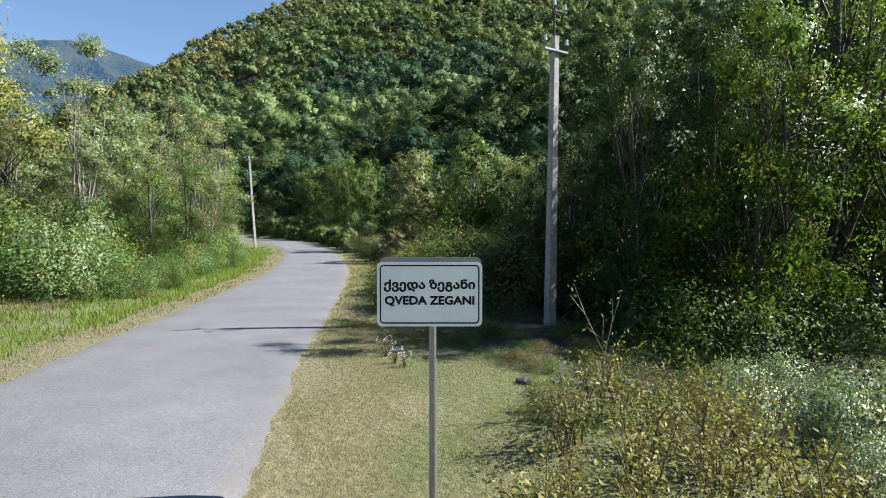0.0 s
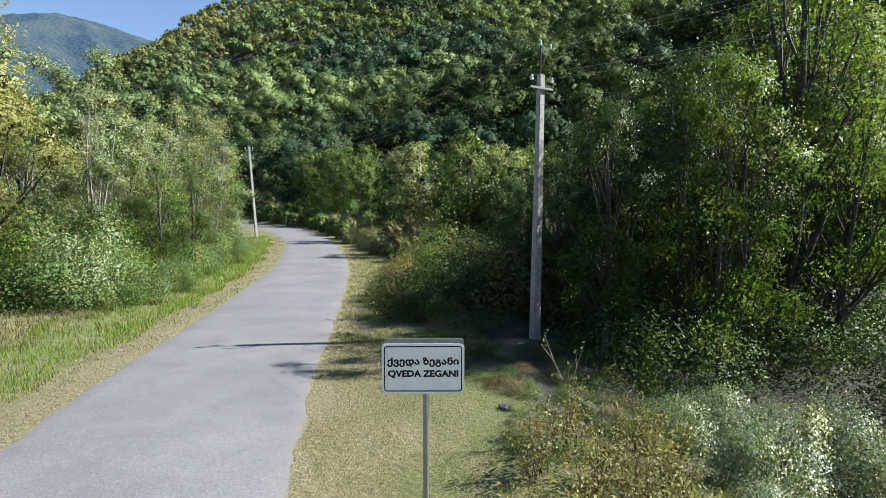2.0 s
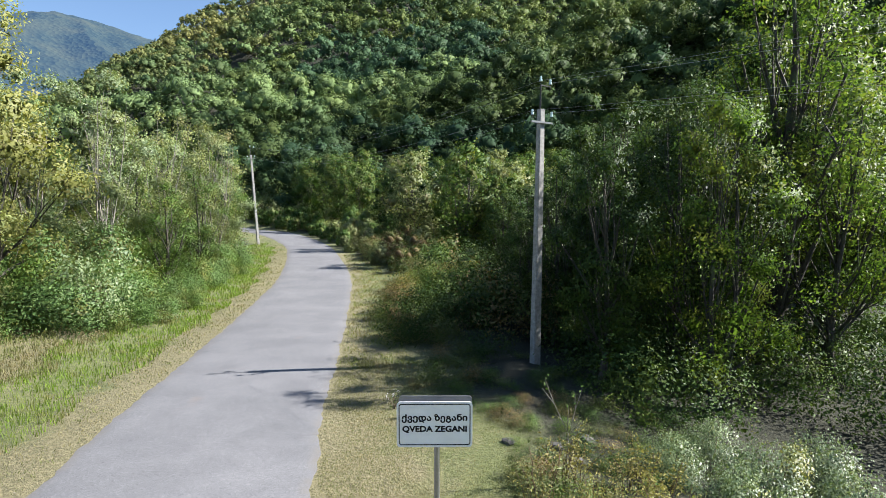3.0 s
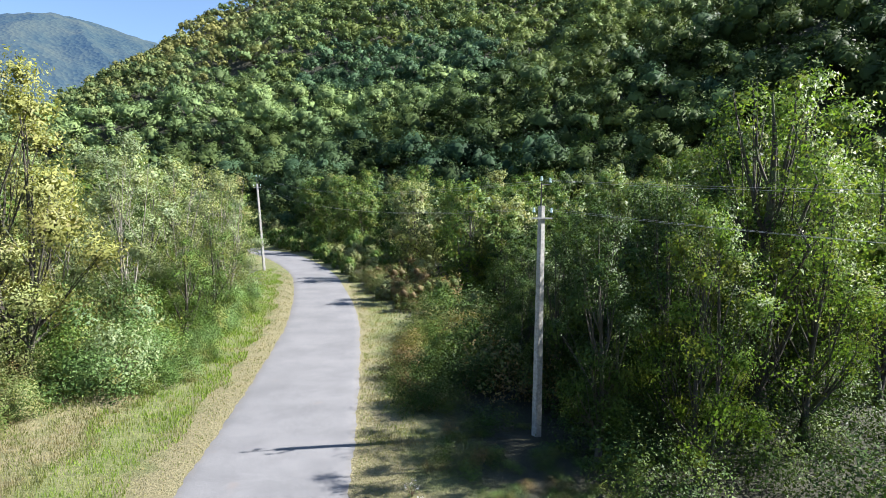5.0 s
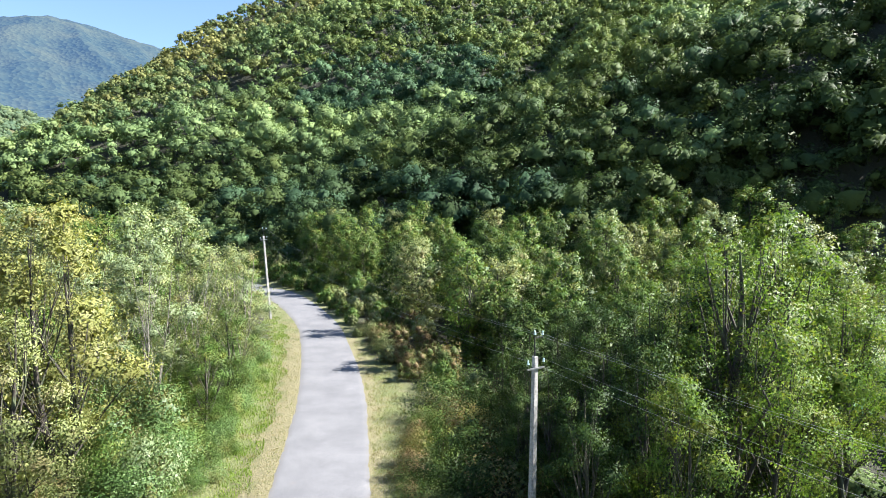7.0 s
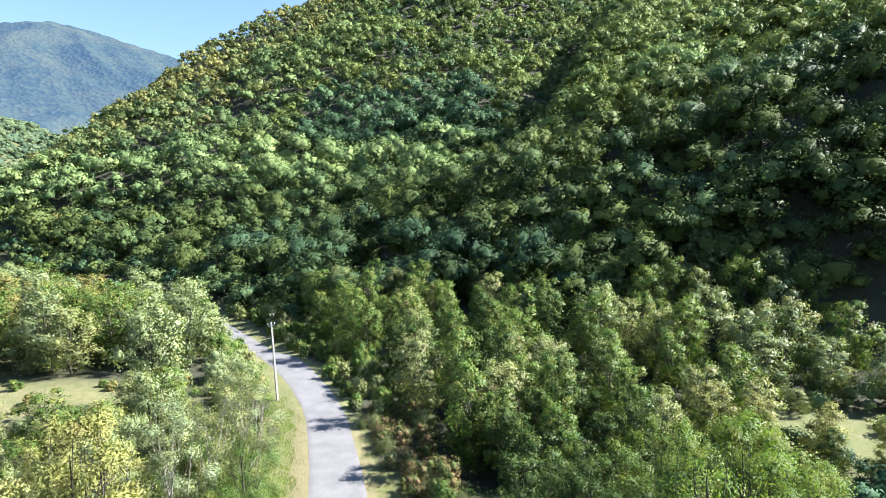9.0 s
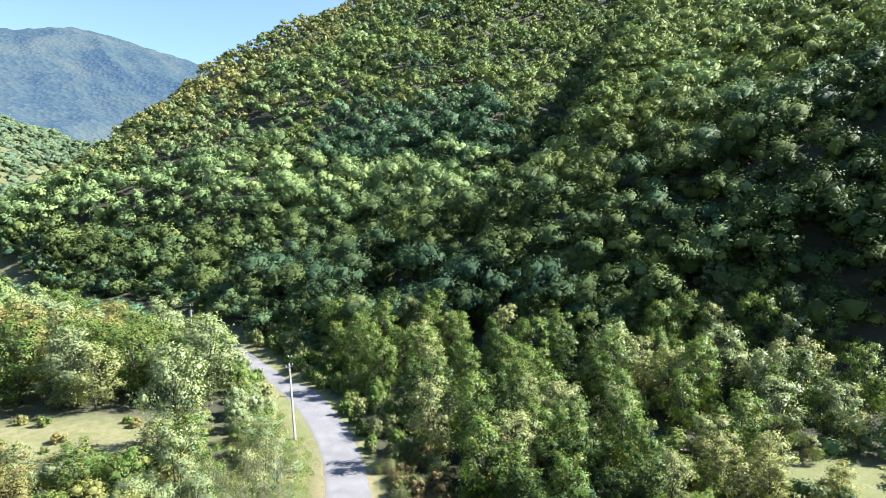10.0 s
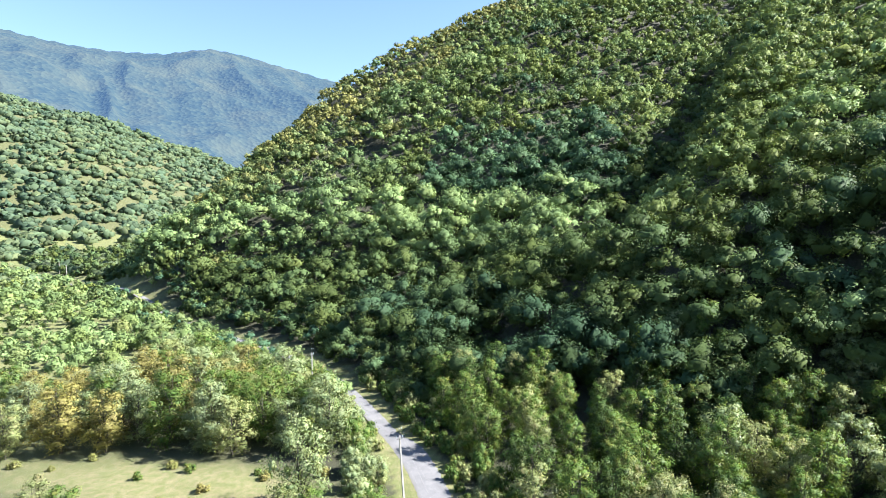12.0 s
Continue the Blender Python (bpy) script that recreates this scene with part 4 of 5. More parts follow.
tree(STOUT, rng, 11.3, 17.1, 13.0, LEAF_ALDER_LIT, 0.95, 10, "on a thick dark trunk in the wood", "wood by the road")
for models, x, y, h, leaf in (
        (BROAD, 14.3, 20.5, 14.4, LEAF_ALDER_LIT), (BROAD, 11.4, 19.2, 12.0, LEAF_ALDER_SHADE), (BROAD, 16.8, 22.6, 13.0, LEAF_ALDER_LIT), (BROAD, 12.8, 23.6, 12.4, LEAF_GREEN), (AIRY, 18.4, 20.8, 11.2, LEAF_ALDER_LIT),
        (BROAD, 9.3, 21.2, 10.0, LEAF_ALDER_SHADE), (BROAD, 18.2, 25.2, 12.0, LEAF_ALDER_LIT), (BROAD, 8.2, 25.0, 8.6, LEAF_ALDER_SHADE), (BROAD, 10.4, 27.0, 10.2, LEAF_GREEN),
        (BROAD, 13.6, 27.8, 11.4, LEAF_ALDER_LIT), (AIRY, 20.6, 23.4, 10.4, LEAF_ALDER_LIT), (BROAD, 6.7, 18.7, 9.4, LEAF_ALDER_SHADE), (AIRY, 7.5, 15.5, 9.4, LEAF_ALDER_SHADE)):
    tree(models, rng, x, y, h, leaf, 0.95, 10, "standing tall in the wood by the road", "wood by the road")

# undergrowth at the wood's edge
for x, y, side, z in spots(-3, 20, 11.8, 36, 2.5):
    edge = 5.9 - 1.2 * float(step01(y, 12, 16)) + 1.5 * math.exp(-((y - 36) / 5) ** 2)
    if side < edge or (y > 18 and x > 8) or math.hypot(x - 2.9, y - 15.9) < 1.3:
        continue
    dark = float(step01(side, edge, edge + 2.5))
    # deeper in, mostly leaves with shade in their colour
    leaf = pick([LEAF_ALDER_SHADE, LEAF_ALDER_SHADE, LEAF_RUST if y > 17 else LEAF_ALDER_SHADE]) if dark > 0.6 or y < 19 else pick([LEAF_RUST, LEAF_RUST, LEAF_OLIVE, LEAF_ALDER_SHADE])
    if y < 16.8 and x < 4.2:
        low_shrub(SHRUB, rng, x, y, 0.35 + 0.25 * rng.random(), leaf, 1.6, 2.4)
        continue
    low_shrub(SHRUB, rng, x, y, min(0.9 + 1.0 * dark + 1.0 * rng.random() + 0.06 * max(0, y - 14), 0.8 * (side - 1.8)), leaf, 1.0, 2.4)

# low growth that carpets the shade round the foot of the near pole
for x, y, side, z in spots(0.2, 5.2, 11.9, 17.4, 1.15):
    if side > 5.6 and math.hypot(x - 2.92, y - 15.95) > 0.7:
        low_shrub(SHRUB, rng, x, y, 0.22 + 0.3 * rng.random(), pick([LEAF_ALDER_SHADE, LEAF_GREEN]), 2.2, 2.4)

# low weeds on the bank, its earth darkened in colour for shade
for x, y, side, z in spots(1.3, 5.4, 7.6, 12.0, 0.7):
    low_shrub(SHRUB, rng, x, y, 0.18 + 0.3 * rng.random(), pick([LEAF_ALDER_SHADE, LEAF_ALDER_SHADE, LEAF_GREEN, LEAF_RUST]), 1.7)

# withering and dark scrub between the verge and the wood
for x, y, side, z in spots(-4, 5, 13, 31, 1.55):
    if 4.5 < side < 7.2 and math.hypot(x - 2.92, y - 15.95) > 0.9:
        low_shrub(SHRUB, rng, x, y, 0.45 + 0.22 * (side - 4.5) + 0.5 * rng.random(), pick([LEAF_RUST, LEAF_RUST, LEAF_ALDER_SHADE, LEAF_ALDER_SHADE]), 1.25, 2.4)

join_thickets("undergrowth", "tangled %s undergrowth below the trees of the wood", 2)

# the bushes that stand out there, rust-brown and yellow-green, and the hedge past the clearing
for x, y, h, leaf, wide in (
        (-1.7, 19.6, 1.5, LEAF_RUST, 1.0), (-0.6, 18.4, 1.4, LEAF_ALDER_SHADE, 1.1), (-1.9, 22.0, 1.9, LEAF_RUST, 1.0), (-0.4, 21.2, 2.3, LEAF_ALDER_SHADE, 1.0), (0.9, 20.2, 2.2, LEAF_ALDER_SHADE, 1.1),
        (-1.6, 24.4, 2.0, LEAF_WEED, 0.8), (-0.2, 23.8, 2.6, LEAF_GREEN, 0.9), (1.4, 23.4, 2.8, LEAF_ALDER_SHADE, 1.0), (-1.9, 26.8, 1.7, LEAF_RUST, 1.0), (-0.4, 26.8, 2.2, LEAF_GREEN, 0.9),
        (1.3, 26.6, 2.5, LEAF_WEED, 0.9), (-1.6, 29.0, 1.6, LEAF_GREEN, 1.0), (0.2, 29.4, 2.0, LEAF_RUST, 0.9), (2.2, 29.2, 2.4, LEAF_ALDER_SHADE, 1.0), (0.9, 32.6, 1.8, LEAF_RUST, 1.0), (2.6, 34.5, 2.0, LEAF_RUST, 1.0),
        (0.6, 37.4, 1.7, LEAF_RUST, 1.1), (-0.9, 39.4, 1.8, LEAF_OLIVE, 1.1), (-2.5, 41.6, 1.9, LEAF_RUST, 1.1), (-3.9, 44.2, 1.9, LEAF_RUST, 1.1), (-5.2, 47.0, 2.0, LEAF_OLIVE, 1.1), (-6.3, 49.8, 2.0, LEAF_RUST, 1.1), (-7.4, 52.6, 1.9, LEAF_OLIVE, 1.0)):
    shrub(SHRUB, rng, x, y, h, leaf, wide, 2.4, "in the hedge between verge and wood", "hedge by the verge")

# small bushes out on the meadow
for x, y, side, z in spots(-80, -28, 51, 66, 4.6):
    if -side > 13 and rng.random() < 0.55:
        shrub(BUSH, rng, x, y, 0.7 + 1.3 * rng.random(), pick([LEAF_YELLOW, LEAF_WEED, LEAF_GREEN]), 0.9, 3.2, "out on the meadow", "bushes on the meadow")

# rusty and green scrub along the verge further on
for x, y, side, z in spots(-40, 6, 34, 112, 2.5):
    if not 3.7 - 0.7 * float(step01(y, 46, 54)) + 2.6 * math.exp(-((y - 36) / 6) ** 2) < side < 9.5 or x > 5:
        continue
    leaf = pick([LEAF_RUST, LEAF_RUST, LEAF_OLIVE, LEAF_GREEN]) if 36 < y < 58 else pick([LEAF_GREEN, LEAF_GREEN, LEAF_OLIVE])
    shrub(BUSH, rng, x, y, (1.1 if y < 60 else 2.0) + 0.28 * (side - 4.2) + 1.1 * rng.random(), leaf, 0.8 if y < 60 else 0.7, 3.2)

# trees between the road and the foot of the hill
for x, y, side, z in spots(-40, 56, 42, 100, 5.2):
    if side < 8.5 or z > 13 or math.hypot((x - 41) / 1.6, y - 51) < 5.5 or (y < 62 and x > 4) or x > 8 + 0.8 * y:
        continue
    leaf = pick([LEAF_GREEN] * 6 + [LEAF_ALDER_SHADE] * 3 + [LEAF_OLIVE])
    if x > 18:
        leaf = pick([LEAF_GREY, LEAF_GREEN, LEAF_GREEN, LEAF_ALDER_SHADE, LEAF_OLIVE])
    tall = 8.0 + 3.6 * rng.random() if x > 14 else 6.4 + 4.2 * rng.random()
    tree(ROUND, rng, x, y, tall, leaf, 0.95, 9, "between the road and the hill", "trees below the hill")
for x, y, side, z in spots(5, 23, 43, 63, 4.6):
    if side > 13:
        tree(ROUND, rng, x, y, 7.6 + 2.4 * rng.random(), pick([LEAF_GREEN, LEAF_GREEN, LEAF_ALDER_SHADE, LEAF_OLIVE]), 0.9, 9, "between the road and the hill", "trees below the hill")
for x, y, h, leaf in ((25, 45, 7.6, LEAF_YELLOW), (28.5, 43.5, 7.0, LEAF_YELLOW), (30.5, 47.5, 7.2, LEAF_OLIVE), (34.5, 43, 6.4, LEAF_YELLOW), (26.5, 50, 7.8, LEAF_OLIVE), (43, 40, 6.0, LEAF_YELLOW), (38, 60, 8.6, LEAF_GREY), (46, 60, 8.2, LEAF_GREY), (52, 58, 8.0, LEAF_GREY), (32, 56, 8.5, LEAF_GREEN)):
    tree(ROUND, rng, x, y, h, leaf, 1.1, 9, "at the edge of the glade", "trees below the hill")

# across the road from the wood: the trees that stand out
for models, x, y, h, leaf, wide, mh in (
        (BROAD, -17.8, 20.5, 12.2, LEAF_YELLOW, 1.05, 10), (BROAD, -22.0, 17.0, 11.5, LEAF_YELLOW, 1.0, 10), (BROAD, -20.5, 23.0, 10.8, LEAF_YELLOW, 1.0, 10), (BROAD, -17.2, 17.0, 8.2, LEAF_OLIVE, 1.1, 10), (SLIM, -16.6, 27.0, 10.4, LEAF_GREY, 1.1, 9),
        (SLIM, -19.8, 26.5, 10.2, LEAF_GREY, 1.2, 9), (SLIM, -18.8, 31.0, 9.4, LEAF_GREY, 1.2, 9), (TWIGGY, -17.4, 34.5, 9.6, LEAF_OLIVE, 1.0, 9),
        (TWIGGY, -15.4, 38.0, 9.4, LEAF_OLIVE, 1.1, 9), (SLIM, -17.0, 42.5, 9.4, LEAF_GREY, 1.3, 9), (BROAD, -14.6, 33.0, 6.4, LEAF_GREEN, 1.1, 10),
        (BROAD, -18.2, 46.5, 8.0, LEAF_GREEN, 1.0, 10), (BROAD, -20.5, 38.0, 8.2, LEAF_GREEN, 1.0, 10), (BROAD, -23.0, 31.0, 8.8, LEAF_GREY, 1.0, 10),
        (BROAD, -14.4, 28.5, 5.4, LEAF_GREEN, 1.2, 10), (ROUND, -21.5, 24.0, 7.8, LEAF_GREEN, 0.8, 9), (ROUND, -32.0, 56.5, 11.5, LEAF_GREY, 0.9, 9),
        (TWIGGY, -20.0, 46.0, 8.0, LEAF_OLIVE, 1.0, 9), (ROUND, -20.0, 50.0, 7.0, LEAF_GREEN, 0.9, 9), (ROUND, -25.0, 42.0, 8.0, LEAF_GREY, 1.0, 9)):
    tree(models, rng, x, y, 1.13 * h, leaf, 0.95 * wide, mh, "across the road from the wood", "trees across the road")

# their undergrowth
for x, y, side, z in spots(-26, -10, 15, 47, 2.5):
    if -side < 5.2 + 2.6 * float(step01(y, 24, 16)) or -side > 14:
        continue
    back = float(step01(-side, 5, 8.5))
    leaf = pick([LEAF_BRAMBLE, LEAF_BRAMBLE, LEAF_GREEN]) if back < 0.8 else pick([LEAF_GREEN, LEAF_OLIVE, LEAF_GREY, LEAF_BRAMBLE])
    if y < 21 and -side > 8:
        leaf = pick([LEAF_RUST, LEAF_OLIVE, LEAF_GREEN, LEAF_OLIVE])
    shrub(SHRUB, rng, x, y, 1.1 + 2.6 * back * float(step01(y, 15, 24)) + 0.8 * rng.random(), leaf, 0.8, 2.4, "across the road from the wood")

# the bramble bank along the ditch, and the withering scrub behind the dry grass
for x, y, side, z in spots(-19, -9, 20, 46, 1.7):
    if 5.7 < -side < 8.6:
        low_shrub(SHRUB, rng, x, y, 0.9 + 0.42 * (-side - 5.7) + 0.7 * rng.random(), pick([LEAF_BRAMBLE, LEAF_BRAMBLE, LEAF_BRAMBLE, LEAF_GREEN]), 1.15)
for x, y, side, z in spots(-27, -13, 15, 25, 1.9):
    if -side > 9.2 + 0.5 * rng.random():
        low_shrub(SHRUB, rng, x, y, 1.3 + 1.3 * rng.random(), pick([LEAF_RUST, LEAF_OLIVE, LEAF_OLIVE, LEAF_RUST, LEAF_GREEN]))

join_thickets("thicket", "dense %s thicket on the bank across the road")

# pale scrub on the valley side of these trees
for x, y, side, z in spots(-50, -20, 24, 52, 3.9):
    if -side > 15 and -x < 22 + 0.9 * y and math.exp(-(((x + 52) / 28) ** 2 + ((y - 59) / 9) ** 2) ** 2) < 0.4:
        shrub(BUSH, rng, x, y, 2.6 + 2.6 * rng.random(), pick([LEAF_YELLOW, LEAF_WEED, LEAF_OLIVE, LEAF_GREY, LEAF_GREEN]), 0.9, 3.2, "between the trees and the meadow", "scrub by the meadow")

# scrub further on, and the thicket round the meadow
for x, y, side, z in spots(-56, -12, 44, 120, 3.1):
    if 6.6 - 3.0 * float(step01(y, 70, 82)) < -side < 11:
        shrub(BUSH, rng, x, y, 2.0 + 2.4 * rng.random() + 1.2 * float(step01(y, 85, 95)), pick([LEAF_GREEN, LEAF_GREEN, LEAF_OLIVE, LEAF_GREY]), 0.8, 3.2, "by the road's bend")
for x, y, side, z in spots(-112, -14, 24, 128, 5.4):
    if -side < 10.5 or -x > 25 + 0.95 * y or math.hypot(x, y) > 131 or (-side < 24 and y < 46):
        continue
    meadow = math.exp(-(((x + 52) / 28) ** 2 + ((y - 59) / 11) ** 2) ** 2)
    if meadow > 0.35:
        continue
    front = y < 54
    tall = 8.5 + 4.5 * rng.random() if -80 < x < -34 and 62 < y < 104 else 6.0 + 3.4 * rng.random()
    leaf = pick([LEAF_YELLOW, LEAF_OLIVE, LEAF_WEED, LEAF_GREEN]) if front else pick([LEAF_GREEN, LEAF_GREEN, LEAF_GREY, LEAF_GREY, LEAF_OLIVE, LEAF_WEED])
    tree(ROUND, rng, x, y, 4.4 + 3.0 * rng.random() if front else tall, leaf, 1.15, 9, "round the meadow in the valley", "valley trees")


# ---- the place-name sign ----
def rounded_plate(width, height, depth, radius, hole=None, steps=6):
    """An upright plate with round corners, facing -y; hole is the width of the rim if it is a frame."""
    def outline(w, h, r):
        pts = []
        for cx, cz, a0 in ((w / 2 - r, h / 2 - r, 0), (-w / 2 + r, h / 2 - r, 90), (-w / 2 + r, -h / 2 + r, 180), (w / 2 - r, -h / 2 + r, 270)):
            for k in range(steps + 1):
                a = radians(a0 + 90 * k / steps)
                pts.append((cx + r * math.cos(a), cz + r * math.sin(a)))
        return pts
    bm = bmesh.new()
    outer = outline(width, height, radius)
    front = [bm.verts.new((x, 0, z)) for x, z in outer]
    back = [bm.verts.new((x, depth, z)) for x, z in outer]
    n = len(outer)
    if hole:
        inner = outline(width - 2 * hole, height - 2 * hole, max(0.005, radius - hole))
        fi = [bm.verts.new((x, 0, z)) for x, z in inner]
        bi = [bm.verts.new((x, depth, z)) for x, z in inner]
        for i in range(n):
            j = (i + 1) % n
            bm.faces.new((front[j], front[i], fi[i], fi[j]))
            bm.faces.new((back[i], back[j], bi[j], bi[i]))
            bm.faces.new((fi[j], fi[i], bi[i], bi[j]))
    else:
        bm.faces.new(front[::-1])
        bm.faces.new(back)
    for i in range(n):
        j = (i + 1) % n
        bm.faces.new((front[i], front[j], back[j], back[i]))
    bmesh.ops.recalc_face_normals(bm, faces=bm.faces)
    return bm


def rod(x, y, z0, z1, r0, r1=None, sides=16):
    bm = bmesh.new()
    bmesh.ops.create_cone(bm, cap_ends=True, segments=sides, radius1=r0, radius2=r0 if r1 is None else r1, depth=z1 - z0)
    bmesh.ops.translate(bm, verts=bm.verts, vec=(x, y, (z0 + z1) / 2))
    return bm


def box(cx, cy, cz, sx, sy, sz, bevel=0.0):
    bm = bmesh.new()
    bmesh.ops.create_cube(bm, size=1)
    bmesh.ops.scale(bm, verts=bm.verts, vec=(sx, sy, sz))
    if bevel:
        bmesh.ops.bevel(bm, geom=bm.edges, offset=bevel, segments=2, affect="EDGES")
    bmesh.ops.translate(bm, verts=bm.verts, vec=(cx, cy, cz))
    return bm


def lettering(name, text, width, parent, x, y, z, bold, stretch=None):
    """A line of raised lettering, fitted to a width, facing -y."""
    cu = bpy.data.curves.new(name, "FONT")
    cu.body, cu.align_x, cu.align_y = text, "CENTER", "CENTER"
    cu.extrude, cu.resolution_u = 0.004, 3
    tmp = new(name, cu)
    me = bpy.data.meshes.new_from_object(tmp.evaluated_get(bpy.context.evaluated_depsgraph_get()))
    bpy.data.objects.remove(tmp)
    co = np.empty(len(me.vertices) * 3)
    me.vertices.foreach_get("co", co)
    co = co.reshape(-1, 3)
    low, high = co.min(0), co.max(0)
    k = width / (high[0] - low[0])
    kz = k if stretch is None else stretch / (high[1] - low[1])
    mid = (low + high) / 2
    out = np.column_stack([(co[:, 0] - mid[0]) * k, -(co[:, 2] - mid[2]) * k, (co[:, 1] - mid[1]) * kz])
    faces = [list(p.vertices) for p in me.polygons]
    bpy.data.meshes.remove(me)
    # the strokes are thickened by laying the letters side by side
    sets = [out + np.array([[bold * math.cos(a), -0.0002 * i, bold * math.sin(a)]]) for i, a in enumerate(np.linspace(0, 2 * np.pi, 8, endpoint=False))]
    made = bpy.data.meshes.new(name)
    made.from_pydata(np.concatenate(sets).tolist(), [], [[v + i * len(out) for v in f] for i in range(8) for f in faces])
    made.materials.append(BLACK)
    ob = new(name, made)
    ob.parent = parent
    ob.location = (x, y, z)
    return ob


def place_sign(x, y, turn):
    z = float(land(x, y)[0]) + 0.23
    ob = thing("place_name_sign", "white place-name sign on a grey steel post in the verge", "road sign", pose(x, y, z, 0, 0, turn))
    part("post", rod(0.0, 0.0, -0.55, 2.18, 0.037), STEEL, ob, "round galvanised steel post")
    part("post_cap", rod(0.0, 0.0, 2.18, 2.20, 0.04, 0.025), IRON, ob)
    face = part("sign_face", rounded_plate(1.02, 0.625, 0.014, 0.05), WHITE, ob, "white sign face with a black rim")
    face.location = (-0.03, -0.066, 1.915)
    rim = part("black_rim", rounded_plate(0.966, 0.571, 0.004, 0.04, 0.013), BLACK, face)
    rim.location = (0, -0.003, 0)
    lettering("georgian_lettering", "ქვედა ზეგანი", 0.875, face, 0.0, -0.003, 0.085, 0.0048, 0.112)
    lettering("latin_lettering", "QVEDA ZEGANI", 0.86, face, 0.0, -0.003, -0.066, 0.0048, 0.092)
    rear = part("rear_plate", rounded_plate(1.0, 0.625, 0.014, 0.05), GREY_BACK, ob, "grey plate facing the other way")
    rear.location = (-0.02, 0.058, 1.955)
    for zz in (1.75, 2.07):
        part("clamp", box(0, 0, zz, 0.10, 0.10, 0.035, 0.006), STEEL, ob)
    for zz in (1.75, 2.07):
        part("rail", box(-0.03, -0.045, zz + 0.03, 0.8, 0.02, 0.03), STEEL, ob)
    return ob


place_sign(-0.10, 5.72, 0.0)


# ---- power poles and wires ----
def insulator(parent, x, y, z):
    pin = part("insulator_pin", rod(x, y, z - 0.16, z, 0.009, sides=8), IRON, parent)
    bm = rod(x, y, z - 0.02, z + 0.05, 0.05, 0.042, 14)
    for src in (rod(x, y, z + 0.05, z + 0.08, 0.03, 0.03, 14), rod(x, y, z + 0.08, z + 0.13, 0.042, 0.028, 14)):
        me = bpy.data.meshes.new("tmp")
        src.to_mesh(me)
        src.free()
        bm.from_mesh(me)
        bpy.data.meshes.remove(me)
    return part("insulator", bm, GLASS, parent, "pale glass insulator")


def concrete_shaft(height, base=0.27, top=0.19):
    bm = bmesh.new()
    bmesh.ops.create_cube(bm, size=1)
    for v in bm.verts:
        k = base if v.co.z < 0 else top
        v.co.x, v.co.y, v.co.z = v.co.x * k, v.co.y * k * 0.9, -0.4 if v.co.z < 0 else height
    bmesh.ops.bevel(bm, geom=bm.edges, offset=0.018, segments=2, affect="EDGES")
    return bm


def power_pole(x, y, height, turn, lean=(0, 0), label="tall weathered concrete power pole with glass insulators", steel_top=0.75):
    z = float(land(x, y)[0])
    ob = thing("power_pole", label, "power pole", pose(x, y, z, lean[0], lean[1], turn), "power poles along the road")
    part("shaft", concrete_shaft(height), CONCRETE, ob, "square tapered concrete shaft")
    part("iron_band", box(0, 0, height - 0.42, 0.225, 0.21, 0.03), IRON, ob)
    part("crossarm", box(-0.07, -0.13, height - 0.42, 0.86, 0.05, 0.06, 0.006), STEEL, ob, "grey steel crossarm")
    for sx in (-0.46, 0.32):
        insulator(ob, sx, -0.13, height - 0.2)
    part("top_iron", rod(-0.03, 0.0, height - 0.15, height + steel_top, 0.03, 0.02, 8), IRON, ob, "dark iron top spike")
    part("top_hook", box(0.16, 0, height + steel_top - 0.04, 0.38, 0.03, 0.03), IRON, ob)
    insulator(ob, -0.03, 0.0, height + steel_top + 0.1)
    insulator(ob, 0.36, 0.0, height + steel_top + 0.05)
    return ob


pole_near = power_pole(2.92, 15.95, 7.85, 33, (0, 0.9))
pole_bend = power_pole(-19.6, 61.2, 9.6, 38, (0, -3.5), "leaning concrete power pole at the road's bend")
power_pole(-51.5, 104.8, 7.4, 50, (0, 0), "pale concrete power pole beside the road")
power_pole(-187, 222, 7.6, 55, (0, 0), "pale concrete power pole beside the far road")
power_pole(-246, 244, 7.6, 55, (0, 0), "pale concrete power pole beside the far road")
power_pole(-268, 262, 7.6, 55, (0, 0), "pale concrete power pole beside the far road")


def wire(a, b, sag, r=0.003):
    a, b = np.array(a, float), np.array(b, float)
    ks = np.linspace(0, 1, 25)
    line = [(*(a + (b - a) * k - np.array([0, 0, 4 * sag * k * (1 - k)])), r) for k in ks]
    v, f = tubes([line], 4)
    return tagged(new("power_wire", mesh_of("power_wire", v, [f], WIRE, True)), "thin sagging aluminium wire between the power poles", "wire", "power wires")


def wires(p, q, sags):
    bpy.context.view_layer.update()
    for (sx, up), sag in zip(((-0.46, -0.1), (0.32, -0.1), (-0.03, 0.85), (0.36, 0.82)), sags):
        wire(p[0].matrix_world @ Vector((sx, -0.13 if up < 0 else 0, p[1] + up)), q[0].matrix_world @ Vector((sx, -0.13 if up < 0 else 0, q[1] + up)), sag)


pole_rear = power_pole(26.5, -19.5, 7.85, 30, (0, 0))
wires((pole_near, 7.85), (pole_bend, 9.6), (1.1, 1.2, 1.0, 1.05))
wires((pole_near, 7.85), (pole_rear, 7.85), (0.7, 0.75, 0.6, 0.65))


